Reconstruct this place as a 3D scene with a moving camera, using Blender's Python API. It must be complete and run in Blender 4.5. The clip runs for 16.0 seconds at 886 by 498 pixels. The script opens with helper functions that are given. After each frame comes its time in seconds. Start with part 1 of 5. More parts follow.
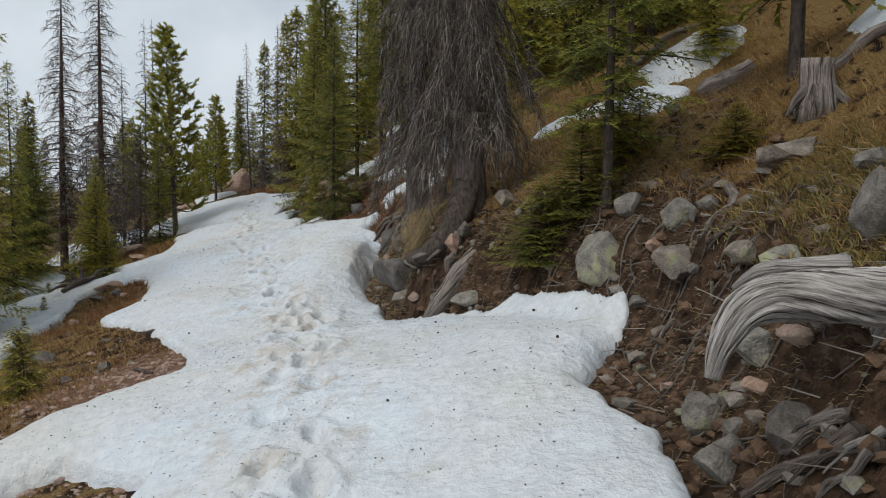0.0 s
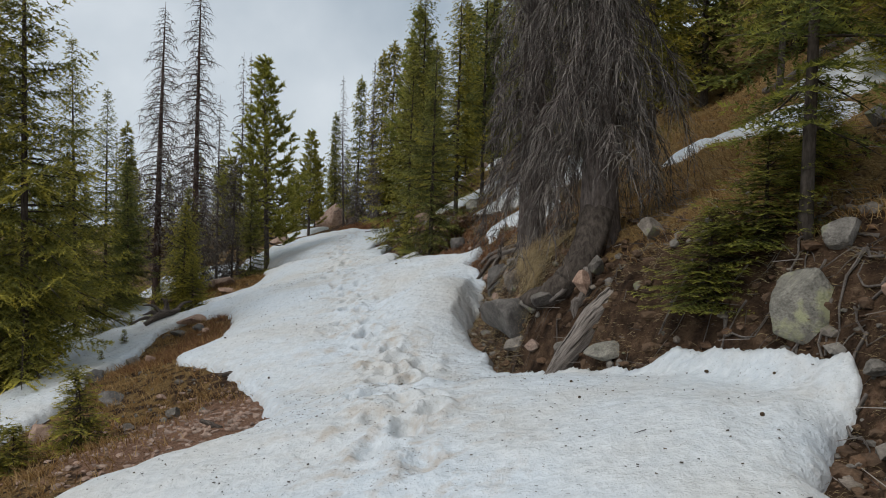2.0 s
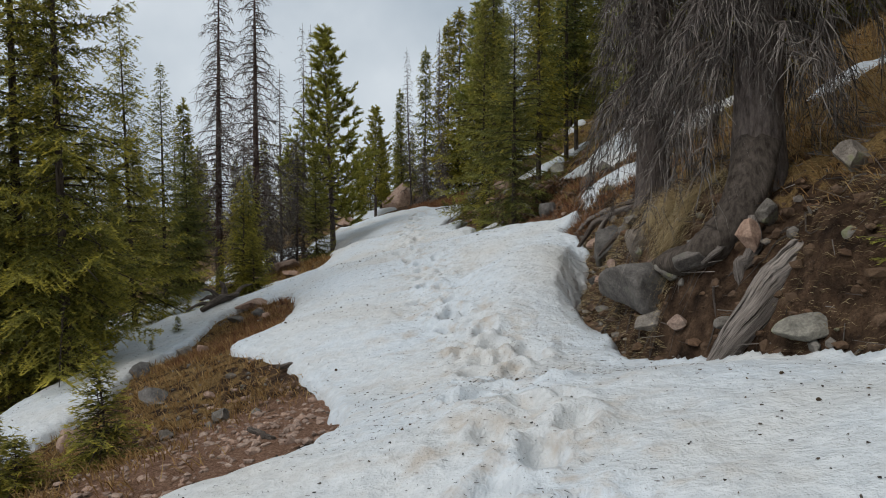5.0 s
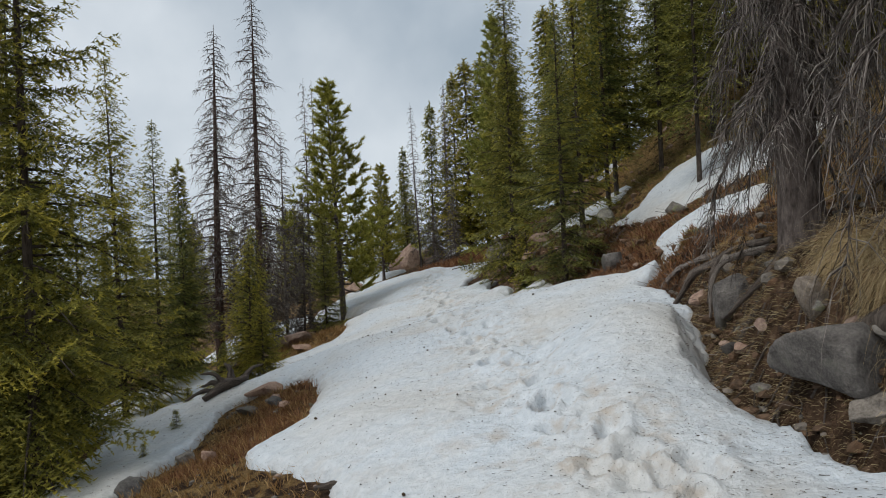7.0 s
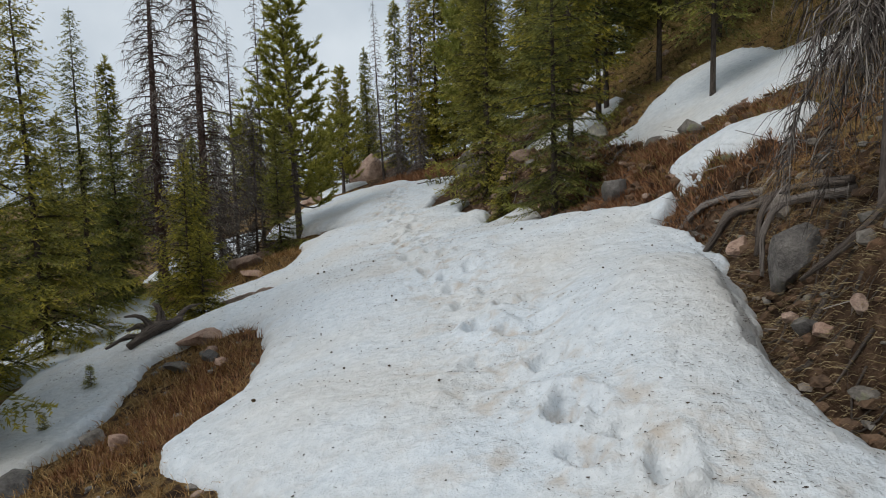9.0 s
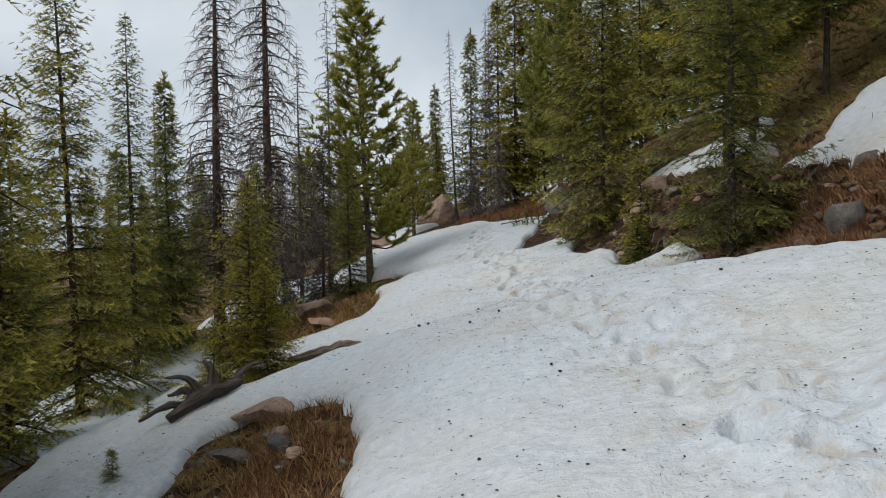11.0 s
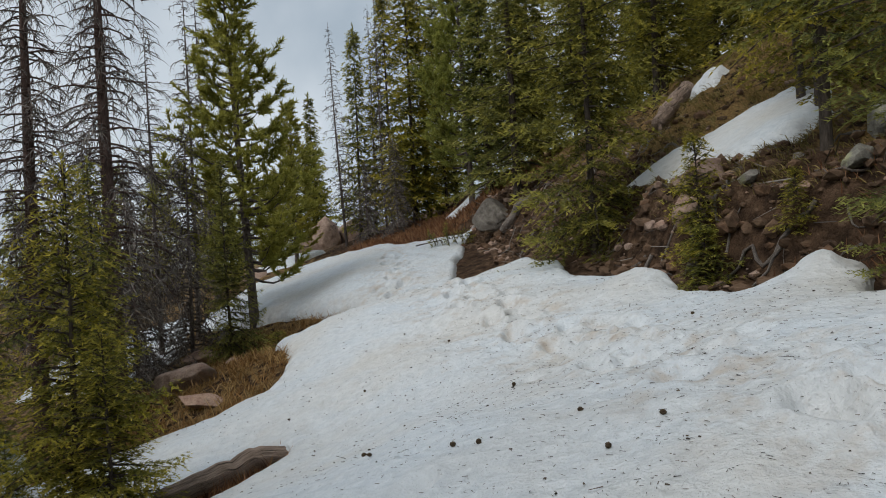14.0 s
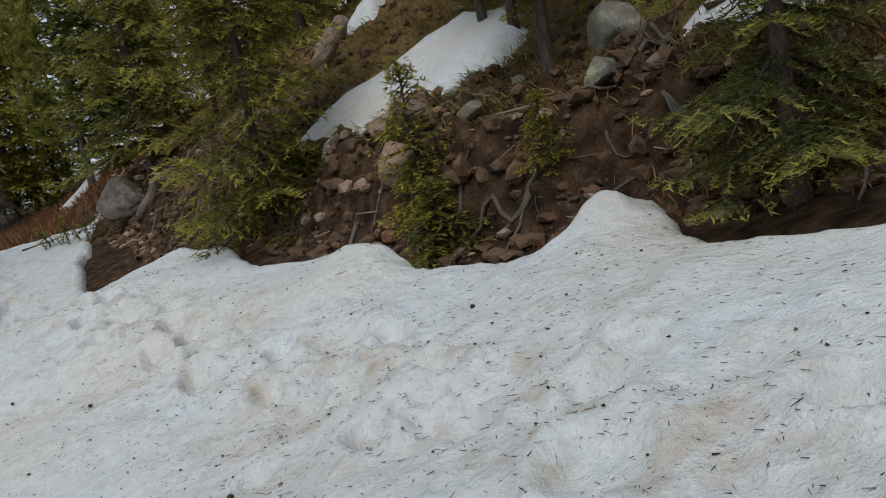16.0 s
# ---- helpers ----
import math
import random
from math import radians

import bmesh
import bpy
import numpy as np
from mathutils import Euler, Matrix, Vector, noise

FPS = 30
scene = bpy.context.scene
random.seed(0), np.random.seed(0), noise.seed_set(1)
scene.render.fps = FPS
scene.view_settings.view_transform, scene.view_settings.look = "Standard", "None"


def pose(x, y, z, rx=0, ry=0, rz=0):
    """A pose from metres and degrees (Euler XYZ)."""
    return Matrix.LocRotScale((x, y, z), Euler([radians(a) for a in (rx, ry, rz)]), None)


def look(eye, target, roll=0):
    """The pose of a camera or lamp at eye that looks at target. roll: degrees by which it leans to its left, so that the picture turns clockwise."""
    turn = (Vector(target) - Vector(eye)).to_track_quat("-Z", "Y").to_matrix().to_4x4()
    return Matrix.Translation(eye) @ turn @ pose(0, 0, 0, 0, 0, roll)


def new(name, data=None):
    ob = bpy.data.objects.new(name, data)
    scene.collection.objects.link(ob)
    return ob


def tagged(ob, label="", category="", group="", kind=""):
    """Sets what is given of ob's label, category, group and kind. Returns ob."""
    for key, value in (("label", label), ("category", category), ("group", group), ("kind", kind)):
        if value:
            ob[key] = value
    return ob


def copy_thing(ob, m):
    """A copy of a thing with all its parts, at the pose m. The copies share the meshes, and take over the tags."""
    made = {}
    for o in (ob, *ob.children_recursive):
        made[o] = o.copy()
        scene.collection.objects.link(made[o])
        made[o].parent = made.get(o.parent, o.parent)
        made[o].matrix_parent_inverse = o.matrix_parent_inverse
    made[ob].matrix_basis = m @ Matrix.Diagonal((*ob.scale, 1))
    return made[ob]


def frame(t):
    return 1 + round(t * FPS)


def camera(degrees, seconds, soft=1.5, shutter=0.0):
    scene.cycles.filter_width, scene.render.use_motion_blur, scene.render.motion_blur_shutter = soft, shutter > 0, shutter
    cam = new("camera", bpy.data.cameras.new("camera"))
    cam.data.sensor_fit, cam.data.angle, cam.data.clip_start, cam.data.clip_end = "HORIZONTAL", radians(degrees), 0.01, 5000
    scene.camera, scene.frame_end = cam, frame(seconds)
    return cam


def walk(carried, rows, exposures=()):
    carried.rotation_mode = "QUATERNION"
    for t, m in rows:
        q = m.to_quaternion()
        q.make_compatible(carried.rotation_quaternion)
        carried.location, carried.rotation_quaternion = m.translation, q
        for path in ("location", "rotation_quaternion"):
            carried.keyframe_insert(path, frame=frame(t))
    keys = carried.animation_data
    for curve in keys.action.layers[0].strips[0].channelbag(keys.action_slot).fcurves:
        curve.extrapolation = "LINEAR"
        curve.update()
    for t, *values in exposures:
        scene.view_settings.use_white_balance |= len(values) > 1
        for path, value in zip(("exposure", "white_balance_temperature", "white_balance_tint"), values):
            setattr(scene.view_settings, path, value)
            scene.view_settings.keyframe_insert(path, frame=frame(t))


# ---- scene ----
cam = camera(60.6, 16.0, 1.0)
METRES, EYE, TILT, LEAN, TURN = 17.0, 1.5, 0.0, 0.0, 0.0
ROWS = [
    (0.0, 0.0, 0.0, 0.0, 0.03, -5.1, -0.39),
    (0.5, -0.0082, 0.0268, -0.0044, -0.06, -4.46, -0.24),
    (1.0, -0.0114, 0.0489, -0.0039, 1.33, -3.52, 0.14),
    (1.5, -0.0153, 0.0723, -0.009, 4.21, -2.56, 0.05),
    (2.0, -0.0238, 0.0924, -0.0112, 6.72, -2.05, -1.35),
    (2.5, -0.0225, 0.1138, -0.0136, 10.04, 0.7, -1.26),
    (3.0, -0.0266, 0.1349, -0.0171, 13.09, -3.75, 0.75),
    (5.5, -0.0666, 0.2196, -0.0322, 11.43, -2.75, 0.55),
    (6.0, -0.0775, 0.246, -0.0321, 15.52, 0.33, 1.56),
    (6.5, -0.1014, 0.2782, -0.0339, 15.09, 0.15, 0.64),
    (7.0, -0.1254, 0.3094, -0.034, 11.24, 1.41, 3.11),
    (7.5, -0.1373, 0.3321, -0.0303, 5.28, 0.77, 2.91),
    (8.0, -0.134, 0.361, -0.0296, 0.64, -4.05, 2.16),
    (8.5, -0.143, 0.3911, -0.0266, 4.83, -6.79, 3.53),
    (9.0, -0.1524, 0.4123, -0.0186, 8.3, -5.8, 2.31),
    (9.5, -0.1602, 0.4377, -0.023, 10.43, -6.42, 0.88),
    (10.0, -0.1801, 0.4712, -0.0308, 11.44, -5.28, 0.76),
    (12.5, -0.2946, 0.6697, -0.0364, 11.67, 0.67, 3.6),
    (13.0, -0.312, 0.7033, -0.0389, 5.42, -0.74, 2.9),
    (13.5, -0.3227, 0.7393, -0.0393, 2.54, -0.47, 3.14),
    (14.0, -0.3324, 0.7761, -0.0386, 1.78, -0.35, 3.89),
    (14.5, -0.3396, 0.8137, -0.0392, 1.8, -0.43, 5.42),
    (15.0, -0.3447, 0.8469, -0.0392, -1.58, -0.34, 6.73),
    (15.5, -0.3446, 0.8783, -0.0362, -12.75, -2.61, 7.29),
    (16.0, -0.3314, 0.903, -0.0325, -25.28, -6.56, 11.11),
]
walk(cam, [(t, pose(0, 0, EYE, TILT, LEAN, TURN) @ pose(METRES * x, METRES * y, METRES * z, 90 + pitch, roll, yaw)) for t, x, y, z, yaw, pitch, roll in ROWS], [(0, 0.02), (3, -0.1), (7, -0.05), (12.5, 0.02), (16, -0.1)])

# ---- light ----
world = bpy.data.worlds.new("overcast_sky")
scene.world = world
world.use_nodes = True
wn, wl = world.node_tree.nodes, world.node_tree.links
wn.clear()
w_out = wn.new("ShaderNodeOutputWorld")
w_mix = wn.new("ShaderNodeMixShader")
w_mix.inputs[0].default_value = 0.93
w_sky = wn.new("ShaderNodeTexSky")
w_sky.sky_type, w_sky.sun_disc = "NISHITA", False
w_sky.sun_elevation, w_sky.sun_rotation = radians(52), radians(-132)
w_bg = wn.new("ShaderNodeBackground")
w_bg.inputs["Strength"].default_value = 0.1
w_noise = wn.new("ShaderNodeTexNoise")
w_noise.inputs["Scale"].default_value, w_noise.inputs["Detail"].default_value = 3.4, 6.0
w_noise.inputs["Roughness"].default_value = 0.45
w_ramp = wn.new("ShaderNodeValToRGB")
w_ramp.color_ramp.elements[0].position, w_ramp.color_ramp.elements[0].color = 0.38, (0.41, 0.485, 0.56, 1)
w_ramp.color_ramp.elements[1].position, w_ramp.color_ramp.elements[1].color = 0.62, (0.71, 0.77, 0.825, 1)
w_cloud = wn.new("ShaderNodeBackground")
w_cloud.inputs["Strength"].default_value = 1.0
wl.new(w_sky.outputs[0], w_bg.inputs[0])
wl.new(w_noise.outputs["Fac"], w_ramp.inputs[0])
wl.new(w_ramp.outputs[0], w_cloud.inputs[0])
wl.new(w_bg.outputs[0], w_mix.inputs[1])
wl.new(w_cloud.outputs[0], w_mix.inputs[2])
wl.new(w_mix.outputs[0], w_out.inputs[0])

sun = new("sun", bpy.data.lights.new("sun", "SUN"))
sun.data.energy, sun.data.angle, sun.data.color = 1.6, radians(35), (1.0, 0.96, 0.90)
sun.matrix_world = look((-24, -22, 42), (0, 0, 0))

# ---- materials ----


def material(name, rough=0.9, spec=0.2):
    m = bpy.data.materials.new(name)
    m.use_nodes = True
    b = m.node_tree.nodes["Principled BSDF"]
    b.inputs["Roughness"].default_value = rough
    b.inputs["Specular IOR Level"].default_value = spec
    return m, m.node_tree.nodes, m.node_tree.links, b


def noise_node(n, l, coord, scale, detail=4.0, rough=0.55, stretch=None):
    t = n.new("ShaderNodeTexNoise")
    t.inputs["Scale"].default_value, t.inputs["Detail"].default_value, t.inputs["Roughness"].default_value = scale, detail, rough
    if stretch:
        mp = n.new("ShaderNodeMapping")
        mp.inputs["Scale"].default_value = stretch
        l.new(coord, mp.inputs[0])
        coord = mp.outputs[0]
    l.new(coord, t.inputs["Vector"])
    return t.outputs["Fac"]


def ramp_node(n, l, fac, stops):
    r = n.new("ShaderNodeValToRGB")
    e = r.color_ramp.elements
    while len(e) < len(stops):
        e.new(0.5)
    for el, (p, c) in zip(e, stops):
        el.position, el.color = p, (*c, 1)
    l.new(fac, r.inputs[0])
    return r.outputs[0]


def mix_node(n, l, fac, a, b, blend="MIX"):
    m = n.new("ShaderNodeMix")
    m.data_type, m.blend_type = "RGBA", blend
    for sock, v in ((m.inputs[0], fac), (m.inputs[6], a), (m.inputs[7], b)):
        if isinstance(v, (int, float)):
            sock.default_value = v
        elif isinstance(v, tuple):
            sock.default_value = (*v, 1)
        else:
            l.new(v, sock)
    return m.outputs[2]


def math_node(n, l, op, a, b=0.0, clamp=False):
    m = n.new("ShaderNodeMath")
    m.operation, m.use_clamp = op, clamp
    for sock, v in ((m.inputs[0], a), (m.inputs[1], b)):
        if isinstance(v, (int, float)):
            sock.default_value = v
        else:
            l.new(v, sock)
    return m.outputs[0]


def bump_node(n, l, b, height, strength, distance):
    k = n.new("ShaderNodeBump")
    k.inputs["Strength"].default_value, k.inputs["Distance"].default_value = strength, distance
    l.new(height, k.inputs["Height"])
    l.new(k.outputs[0], b.inputs["Normal"])


def position(n):
    return n.new("ShaderNodeTexCoord").outputs["Object"]


def soil_material():
    m, n, l, b = material("soil", 0.95, 0.1)
    p = position(n)
    at = n.new("ShaderNodeAttribute")
    at.attribute_name = "cover"
    sep = n.new("ShaderNodeSeparateColor")
    l.new(at.outputs["Color"], sep.inputs[0])
    big, mid, fine = noise_node(n, l, p, 0.9, 5), noise_node(n, l, p, 6, 5), noise_node(n, l, p, 45, 4, 0.7)
    soil = ramp_node(n, l, mid, [(0.30, (0.040, 0.026, 0.019)), (0.47, (0.135, 0.084, 0.054)), (0.60, (0.22, 0.138, 0.088)), (0.74, (0.38, 0.26, 0.175))])
    grit = noise_node(n, l, p, 130, 3, 0.7)
    soil = mix_node(n, l, 0.75, soil, ramp_node(n, l, fine, [(0.30, (0.30, 0.28, 0.27)), (0.50, (0.85, 0.83, 0.80)), (0.70, (1.0, 1.0, 1.0))]), "MULTIPLY")
    soil = mix_node(n, l, 0.5, soil, ramp_node(n, l, grit, [(0.35, (0.45, 0.42, 0.40)), (0.65, (1.0, 1.0, 1.0))]), "MULTIPLY")
    grass = ramp_node(n, l, fine, [(0.3, (0.15, 0.095, 0.042)), (0.55, (0.38, 0.245, 0.10)), (0.75, (0.54, 0.38, 0.17))])
    gravel = ramp_node(n, l, fine, [(0.3, (0.17, 0.09, 0.058)), (0.52, (0.36, 0.205, 0.135)), (0.75, (0.54, 0.37, 0.265))])
    heath = ramp_node(n, l, fine, [(0.3, (0.05, 0.022, 0.012)), (0.55, (0.125, 0.05, 0.026)), (0.78, (0.22, 0.10, 0.05))])

    def zone(chan, spread):
        v = math_node(n, l, "ADD", sep.outputs[chan], math_node(n, l, "MULTIPLY", math_node(n, l, "SUBTRACT", mid, 0.5), spread))
        return ramp_node(n, l, v, [(0.40, (0, 0, 0)), (0.60, (1, 1, 1))])
    c = mix_node(n, l, zone("Red", 1.6), soil, grass)
    c = mix_node(n, l, zone("Green", 1.0), c, gravel)
    c = mix_node(n, l, zone("Blue", 1.0), c, heath)
    c = mix_node(n, l, 0.5, c, ramp_node(n, l, big, [(0.3, (0.62, 0.62, 0.62)), (0.7, (1, 1, 1))]), "MULTIPLY")
    l.new(c, b.inputs["Base Color"])
    h = math_node(n, l, "ADD", math_node(n, l, "MULTIPLY", mid, 0.7), math_node(n, l, "ADD", math_node(n, l, "MULTIPLY", fine, 0.5), math_node(n, l, "MULTIPLY", grit, 0.15)))
    bump_node(n, l, b, h, 1.0, 0.14)
    return m


def snow_material():
    m, n, l, b = material("old_snow", 0.5, 0.35)
    p = position(n)
    at = n.new("ShaderNodeAttribute")
    at.attribute_name = "tread"
    big, mid = noise_node(n, l, p, 0.55, 4), noise_node(n, l, p, 4.2, 6, 0.62)
    grit, cup = noise_node(n, l, p, 70, 3, 0.6), noise_node(n, l, p, 13, 4, 0.6)
    clean = ramp_node(n, l, cup, [(0.3, (0.55, 0.60, 0.645)), (0.66, (0.69, 0.73, 0.765))])
    cream = ramp_node(n, l, cup, [(0.3, (0.56, 0.54, 0.505)), (0.66, (0.67, 0.655, 0.625))])
    c = mix_node(n, l, ramp_node(n, l, big, [(0.40, (0, 0, 0)), (0.66, (0.85, 0.85, 0.85))]), clean, cream)
    stain = math_node(n, l, "MULTIPLY", ramp_node(n, l, mid, [(0.50, (0, 0, 0)), (0.70, (1, 1, 1))]), at.outputs["Fac"], True)
    c = mix_node(n, l, math_node(n, l, "MULTIPLY", stain, 0.75), c, (0.45, 0.365, 0.28))
    sparse = ramp_node(n, l, noise_node(n, l, p, 1.9, 5, 0.65), [(0.36, (0.12, 0.12, 0.12)), (0.66, (1, 1, 1))])
    for size, amount in ((60, 0.75), (150, 0.6)):
        speck = ramp_node(n, l, noise_node(n, l, p, size, 2, 0.5), [(0.27, (0.12, 0.09, 0.065)), (0.335, (1, 1, 1))])
        c = mix_node(n, l, math_node(n, l, "MULTIPLY", sparse, amount), c, speck, "MULTIPLY")
    l.new(c, b.inputs["Base Color"])
    h = math_node(n, l, "ADD", math_node(n, l, "MULTIPLY", cup, 0.7), math_node(n, l, "MULTIPLY", grit, 0.16))
    bump_node(n, l, b, h, 0.9, 0.05)
    return m


def rock_material(name, dark, light, moss, amount):
    m, n, l, b = material(name, 0.88, 0.25)
    p = position(n)
    info = n.new("ShaderNodeObjectInfo")
    isl = n.new("ShaderNodeNewGeometry")
    mid, fine = noise_node(n, l, p, 7, 6, 0.65), noise_node(n, l, p, 55, 4, 0.7)
    c = ramp_node(n, l, mid, [(0.3, dark), (0.68, light)])
    c = mix_node(n, l, 0.6, c, ramp_node(n, l, fine, [(0.3, (0.45, 0.44, 0.43)), (0.6, (1, 1, 1))]), "MULTIPLY")
    tone = math_node(n, l, "FRACT", math_node(n, l, "ADD", info.outputs["Random"], isl.outputs["Random Per Island"]))
    c = mix_node(n, l, 0.7, c, ramp_node(n, l, tone, [(0.0, (0.62, 0.58, 0.55)), (0.5, (0.9, 0.88, 0.86)), (1.0, (1.0, 0.84, 0.72))]), "MULTIPLY")
    patch = ramp_node(n, l, noise_node(n, l, p, 3.2, 5, 0.6), [(0.56 - amount, (0, 0, 0)), (0.64 - amount, (1, 1, 1))])
    c = mix_node(n, l, math_node(n, l, "MULTIPLY", patch, 0.8), c, moss)
    l.new(c, b.inputs["Base Color"])
    bump_node(n, l, b, math_node(n, l, "ADD", mid, math_node(n, l, "MULTIPLY", fine, 0.35)), 0.9, 0.035)
    return m


def wood_material(name, dark, light):
    m, n, l, b = material(name, 0.85, 0.2)
    p = position(n)
    at = n.new("ShaderNodeUVMap")
    grain = noise_node(n, l, at.outputs[0], 5.0, 8, 0.72, (16.0, 1.1, 1.0))
    crack = noise_node(n, l, at.outputs[0], 4.0, 3, 0.6, (9.0, 0.55, 1.0))
    mid = noise_node(n, l, p, 5, 4)
    c = ramp_node(n, l, grain, [(0.33, dark), (0.46, tuple(0.55 * v for v in light)), (0.60, light)])
    c = mix_node(n, l, 0.9, c, ramp_node(n, l, crack, [(0.36, (0.10, 0.09, 0.08)), (0.44, (1, 1, 1))]), "MULTIPLY")
    c = mix_node(n, l, 0.45, c, ramp_node(n, l, mid, [(0.3, (0.45, 0.42, 0.40)), (0.65, (1, 1, 1))]), "MULTIPLY")
    l.new(c, b.inputs["Base Color"])
    deep = ramp_node(n, l, crack, [(0.34, (0, 0, 0)), (0.46, (1, 1, 1))])
    bump_node(n, l, b, math_node(n, l, "ADD", math_node(n, l, "MULTIPLY", grain, 0.6), deep), 1.0, 0.02)
    return m


def bark_material(name, dark, light):
    m, n, l, b = material(name, 0.95, 0.1)
    p = position(n)
    g = noise_node(n, l, p, 22, 5, 0.7, (1.0, 1.0, 0.3))
    c = ramp_node(n, l, g, [(0.32, dark), (0.66, light)])
    l.new(c, b.inputs["Base Color"])
    bump_node(n, l, b, g, 1.0, 0.02)
    return m


def leaf_material(name, tones, thin=0.25, tip=None):
    """Leaves, needles or twigs; tip: colour of the outer ends, new growth set off from shade-dark inner tones."""
    m, n, l, b = material(name, 0.6, 0.3)
    geo = n.new("ShaderNodeNewGeometry")
    info = n.new("ShaderNodeObjectInfo")
    p = position(n)
    c = ramp_node(n, l, geo.outputs["Random Per Island"], tones)
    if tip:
        tip_node = n.new("ShaderNodeAttribute")
        tip_node.attribute_name = "tip_tone"
        c = mix_node(n, l, math_node(n, l, "MULTIPLY", tip_node.outputs["Fac"], 0.9, True), c, tip)
    c = mix_node(n, l, 0.5, c, ramp_node(n, l, noise_node(n, l, p, 2.0, 3), [(0.35, (0.66, 0.72, 0.66)), (0.65, (1.0, 1.0, 1.0))]), "MULTIPLY")
    if tip:
        c = mix_node(n, l, 0.8, c, ramp_node(n, l, info.outputs["Random"], [(0.0, (0.70, 0.84, 0.92)), (0.4, (0.92, 0.95, 0.88)), (0.7, (1.0, 0.98, 0.80)), (1.0, (1.0, 0.97, 0.65))]), "MULTIPLY")
    l.new(c, b.inputs["Base Color"])
    if thin:
        tr = n.new("ShaderNodeBsdfTranslucent")
        l.new(c, tr.inputs[0])
        ms = n.new("ShaderNodeMixShader")
        ms.inputs[0].default_value = thin
        l.new(b.outputs[0], ms.inputs[1])
        l.new(tr.outputs[0], ms.inputs[2])
        l.new(ms.outputs[0], n["Material Output"].inputs[0])
    return m


SOIL, SNOW = soil_material(), snow_material()
GRANITE = rock_material("granite", (0.115, 0.104, 0.092), (0.36, 0.335, 0.30), (0.20, 0.21, 0.10), -0.02)
LICHEN_ROCK = rock_material("lichen_granite", (0.14, 0.135, 0.12), (0.40, 0.39, 0.34), (0.36, 0.36, 0.20), 0.04)
PINK_ROCK = rock_material("pink_granite", (0.27, 0.18, 0.14), (0.58, 0.44, 0.36), (0.20, 0.17, 0.13), -0.05)
DARK_ROCK = rock_material("dark_granite", (0.075, 0.072, 0.07), (0.24, 0.23, 0.22), (0.15, 0.145, 0.12), 0.0)
CLOD = rock_material("soil_clods", (0.06, 0.038, 0.025), (0.24, 0.155, 0.10), (0.12, 0.075, 0.045), 0.05)
GREY_WOOD = wood_material("weathered_wood", (0.10, 0.085, 0.075), (0.68, 0.63, 0.585))
OLD_WOOD = wood_material("old_grey_wood", (0.07, 0.058, 0.05), (0.40, 0.345, 0.305))
ROOT_WOOD = wood_material("root_wood", (0.045, 0.035, 0.029), (0.24, 0.195, 0.165))
LOG_WOOD = wood_material("fallen_log_wood", (0.13, 0.088, 0.066), (0.46, 0.34, 0.265))
SPRUCE_BARK = bark_material("spruce_bark", (0.035, 0.027, 0.022), (0.13, 0.107, 0.09))
DEAD_BARK = bark_material("dead_bark", (0.05, 0.040, 0.036), (0.20, 0.165, 0.147))
RED_BARK = bark_material("reddish_dead_bark", (0.045, 0.030, 0.025), (0.16, 0.108, 0.092))
# inner tones kept dark as painted crown shade; last colour is yellow new growth
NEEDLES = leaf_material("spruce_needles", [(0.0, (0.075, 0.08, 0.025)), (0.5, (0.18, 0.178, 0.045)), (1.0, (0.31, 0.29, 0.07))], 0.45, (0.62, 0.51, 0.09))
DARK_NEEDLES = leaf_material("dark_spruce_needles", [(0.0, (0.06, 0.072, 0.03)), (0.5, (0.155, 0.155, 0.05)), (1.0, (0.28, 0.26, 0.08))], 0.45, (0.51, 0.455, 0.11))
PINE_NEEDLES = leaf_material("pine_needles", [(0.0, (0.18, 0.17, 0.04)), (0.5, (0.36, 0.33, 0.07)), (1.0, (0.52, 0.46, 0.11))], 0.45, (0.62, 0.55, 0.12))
DEAD_TWIGS = leaf_material("dead_twigs", [(0.0, (0.035, 0.027, 0.024)), (0.5, (0.105, 0.083, 0.073)), (1.0, (0.32, 0.28, 0.25))], 0)
DRY_GRASS = leaf_material("dry_grass", [(0.0, (0.20, 0.13, 0.06)), (0.5, (0.44, 0.32, 0.165)), (1.0, (0.66, 0.53, 0.32))], 0.2)
GOLD_GRASS = leaf_material("golden_grass", [(0.0, (0.17, 0.085, 0.03)), (0.5, (0.37, 0.205, 0.075)), (1.0, (0.56, 0.37, 0.16))], 0.2)
RED_HEATH = leaf_material("reddish_heath", [(0.0, (0.10, 0.042, 0.022)), (0.5, (0.27, 0.12, 0.055)), (1.0, (0.42, 0.23, 0.11))], 0.1)
GREEN_MAT = leaf_material("mossy_grass", [(0.0, (0.11, 0.085, 0.03)), (0.5, (0.23, 0.18, 0.055)), (1.0, (0.35, 0.26, 0.09))], 0.1)
LITTER = leaf_material("needle_litter", [(0.0, (0.02, 0.016, 0.013)), (0.6, (0.07, 0.05, 0.035)), (1.0, (0.14, 0.10, 0.07))], 0)
CONE = bark_material("cone_scales", (0.03, 0.02, 0.014), (0.14, 0.10, 0.06))

# ---- mesh helpers ----


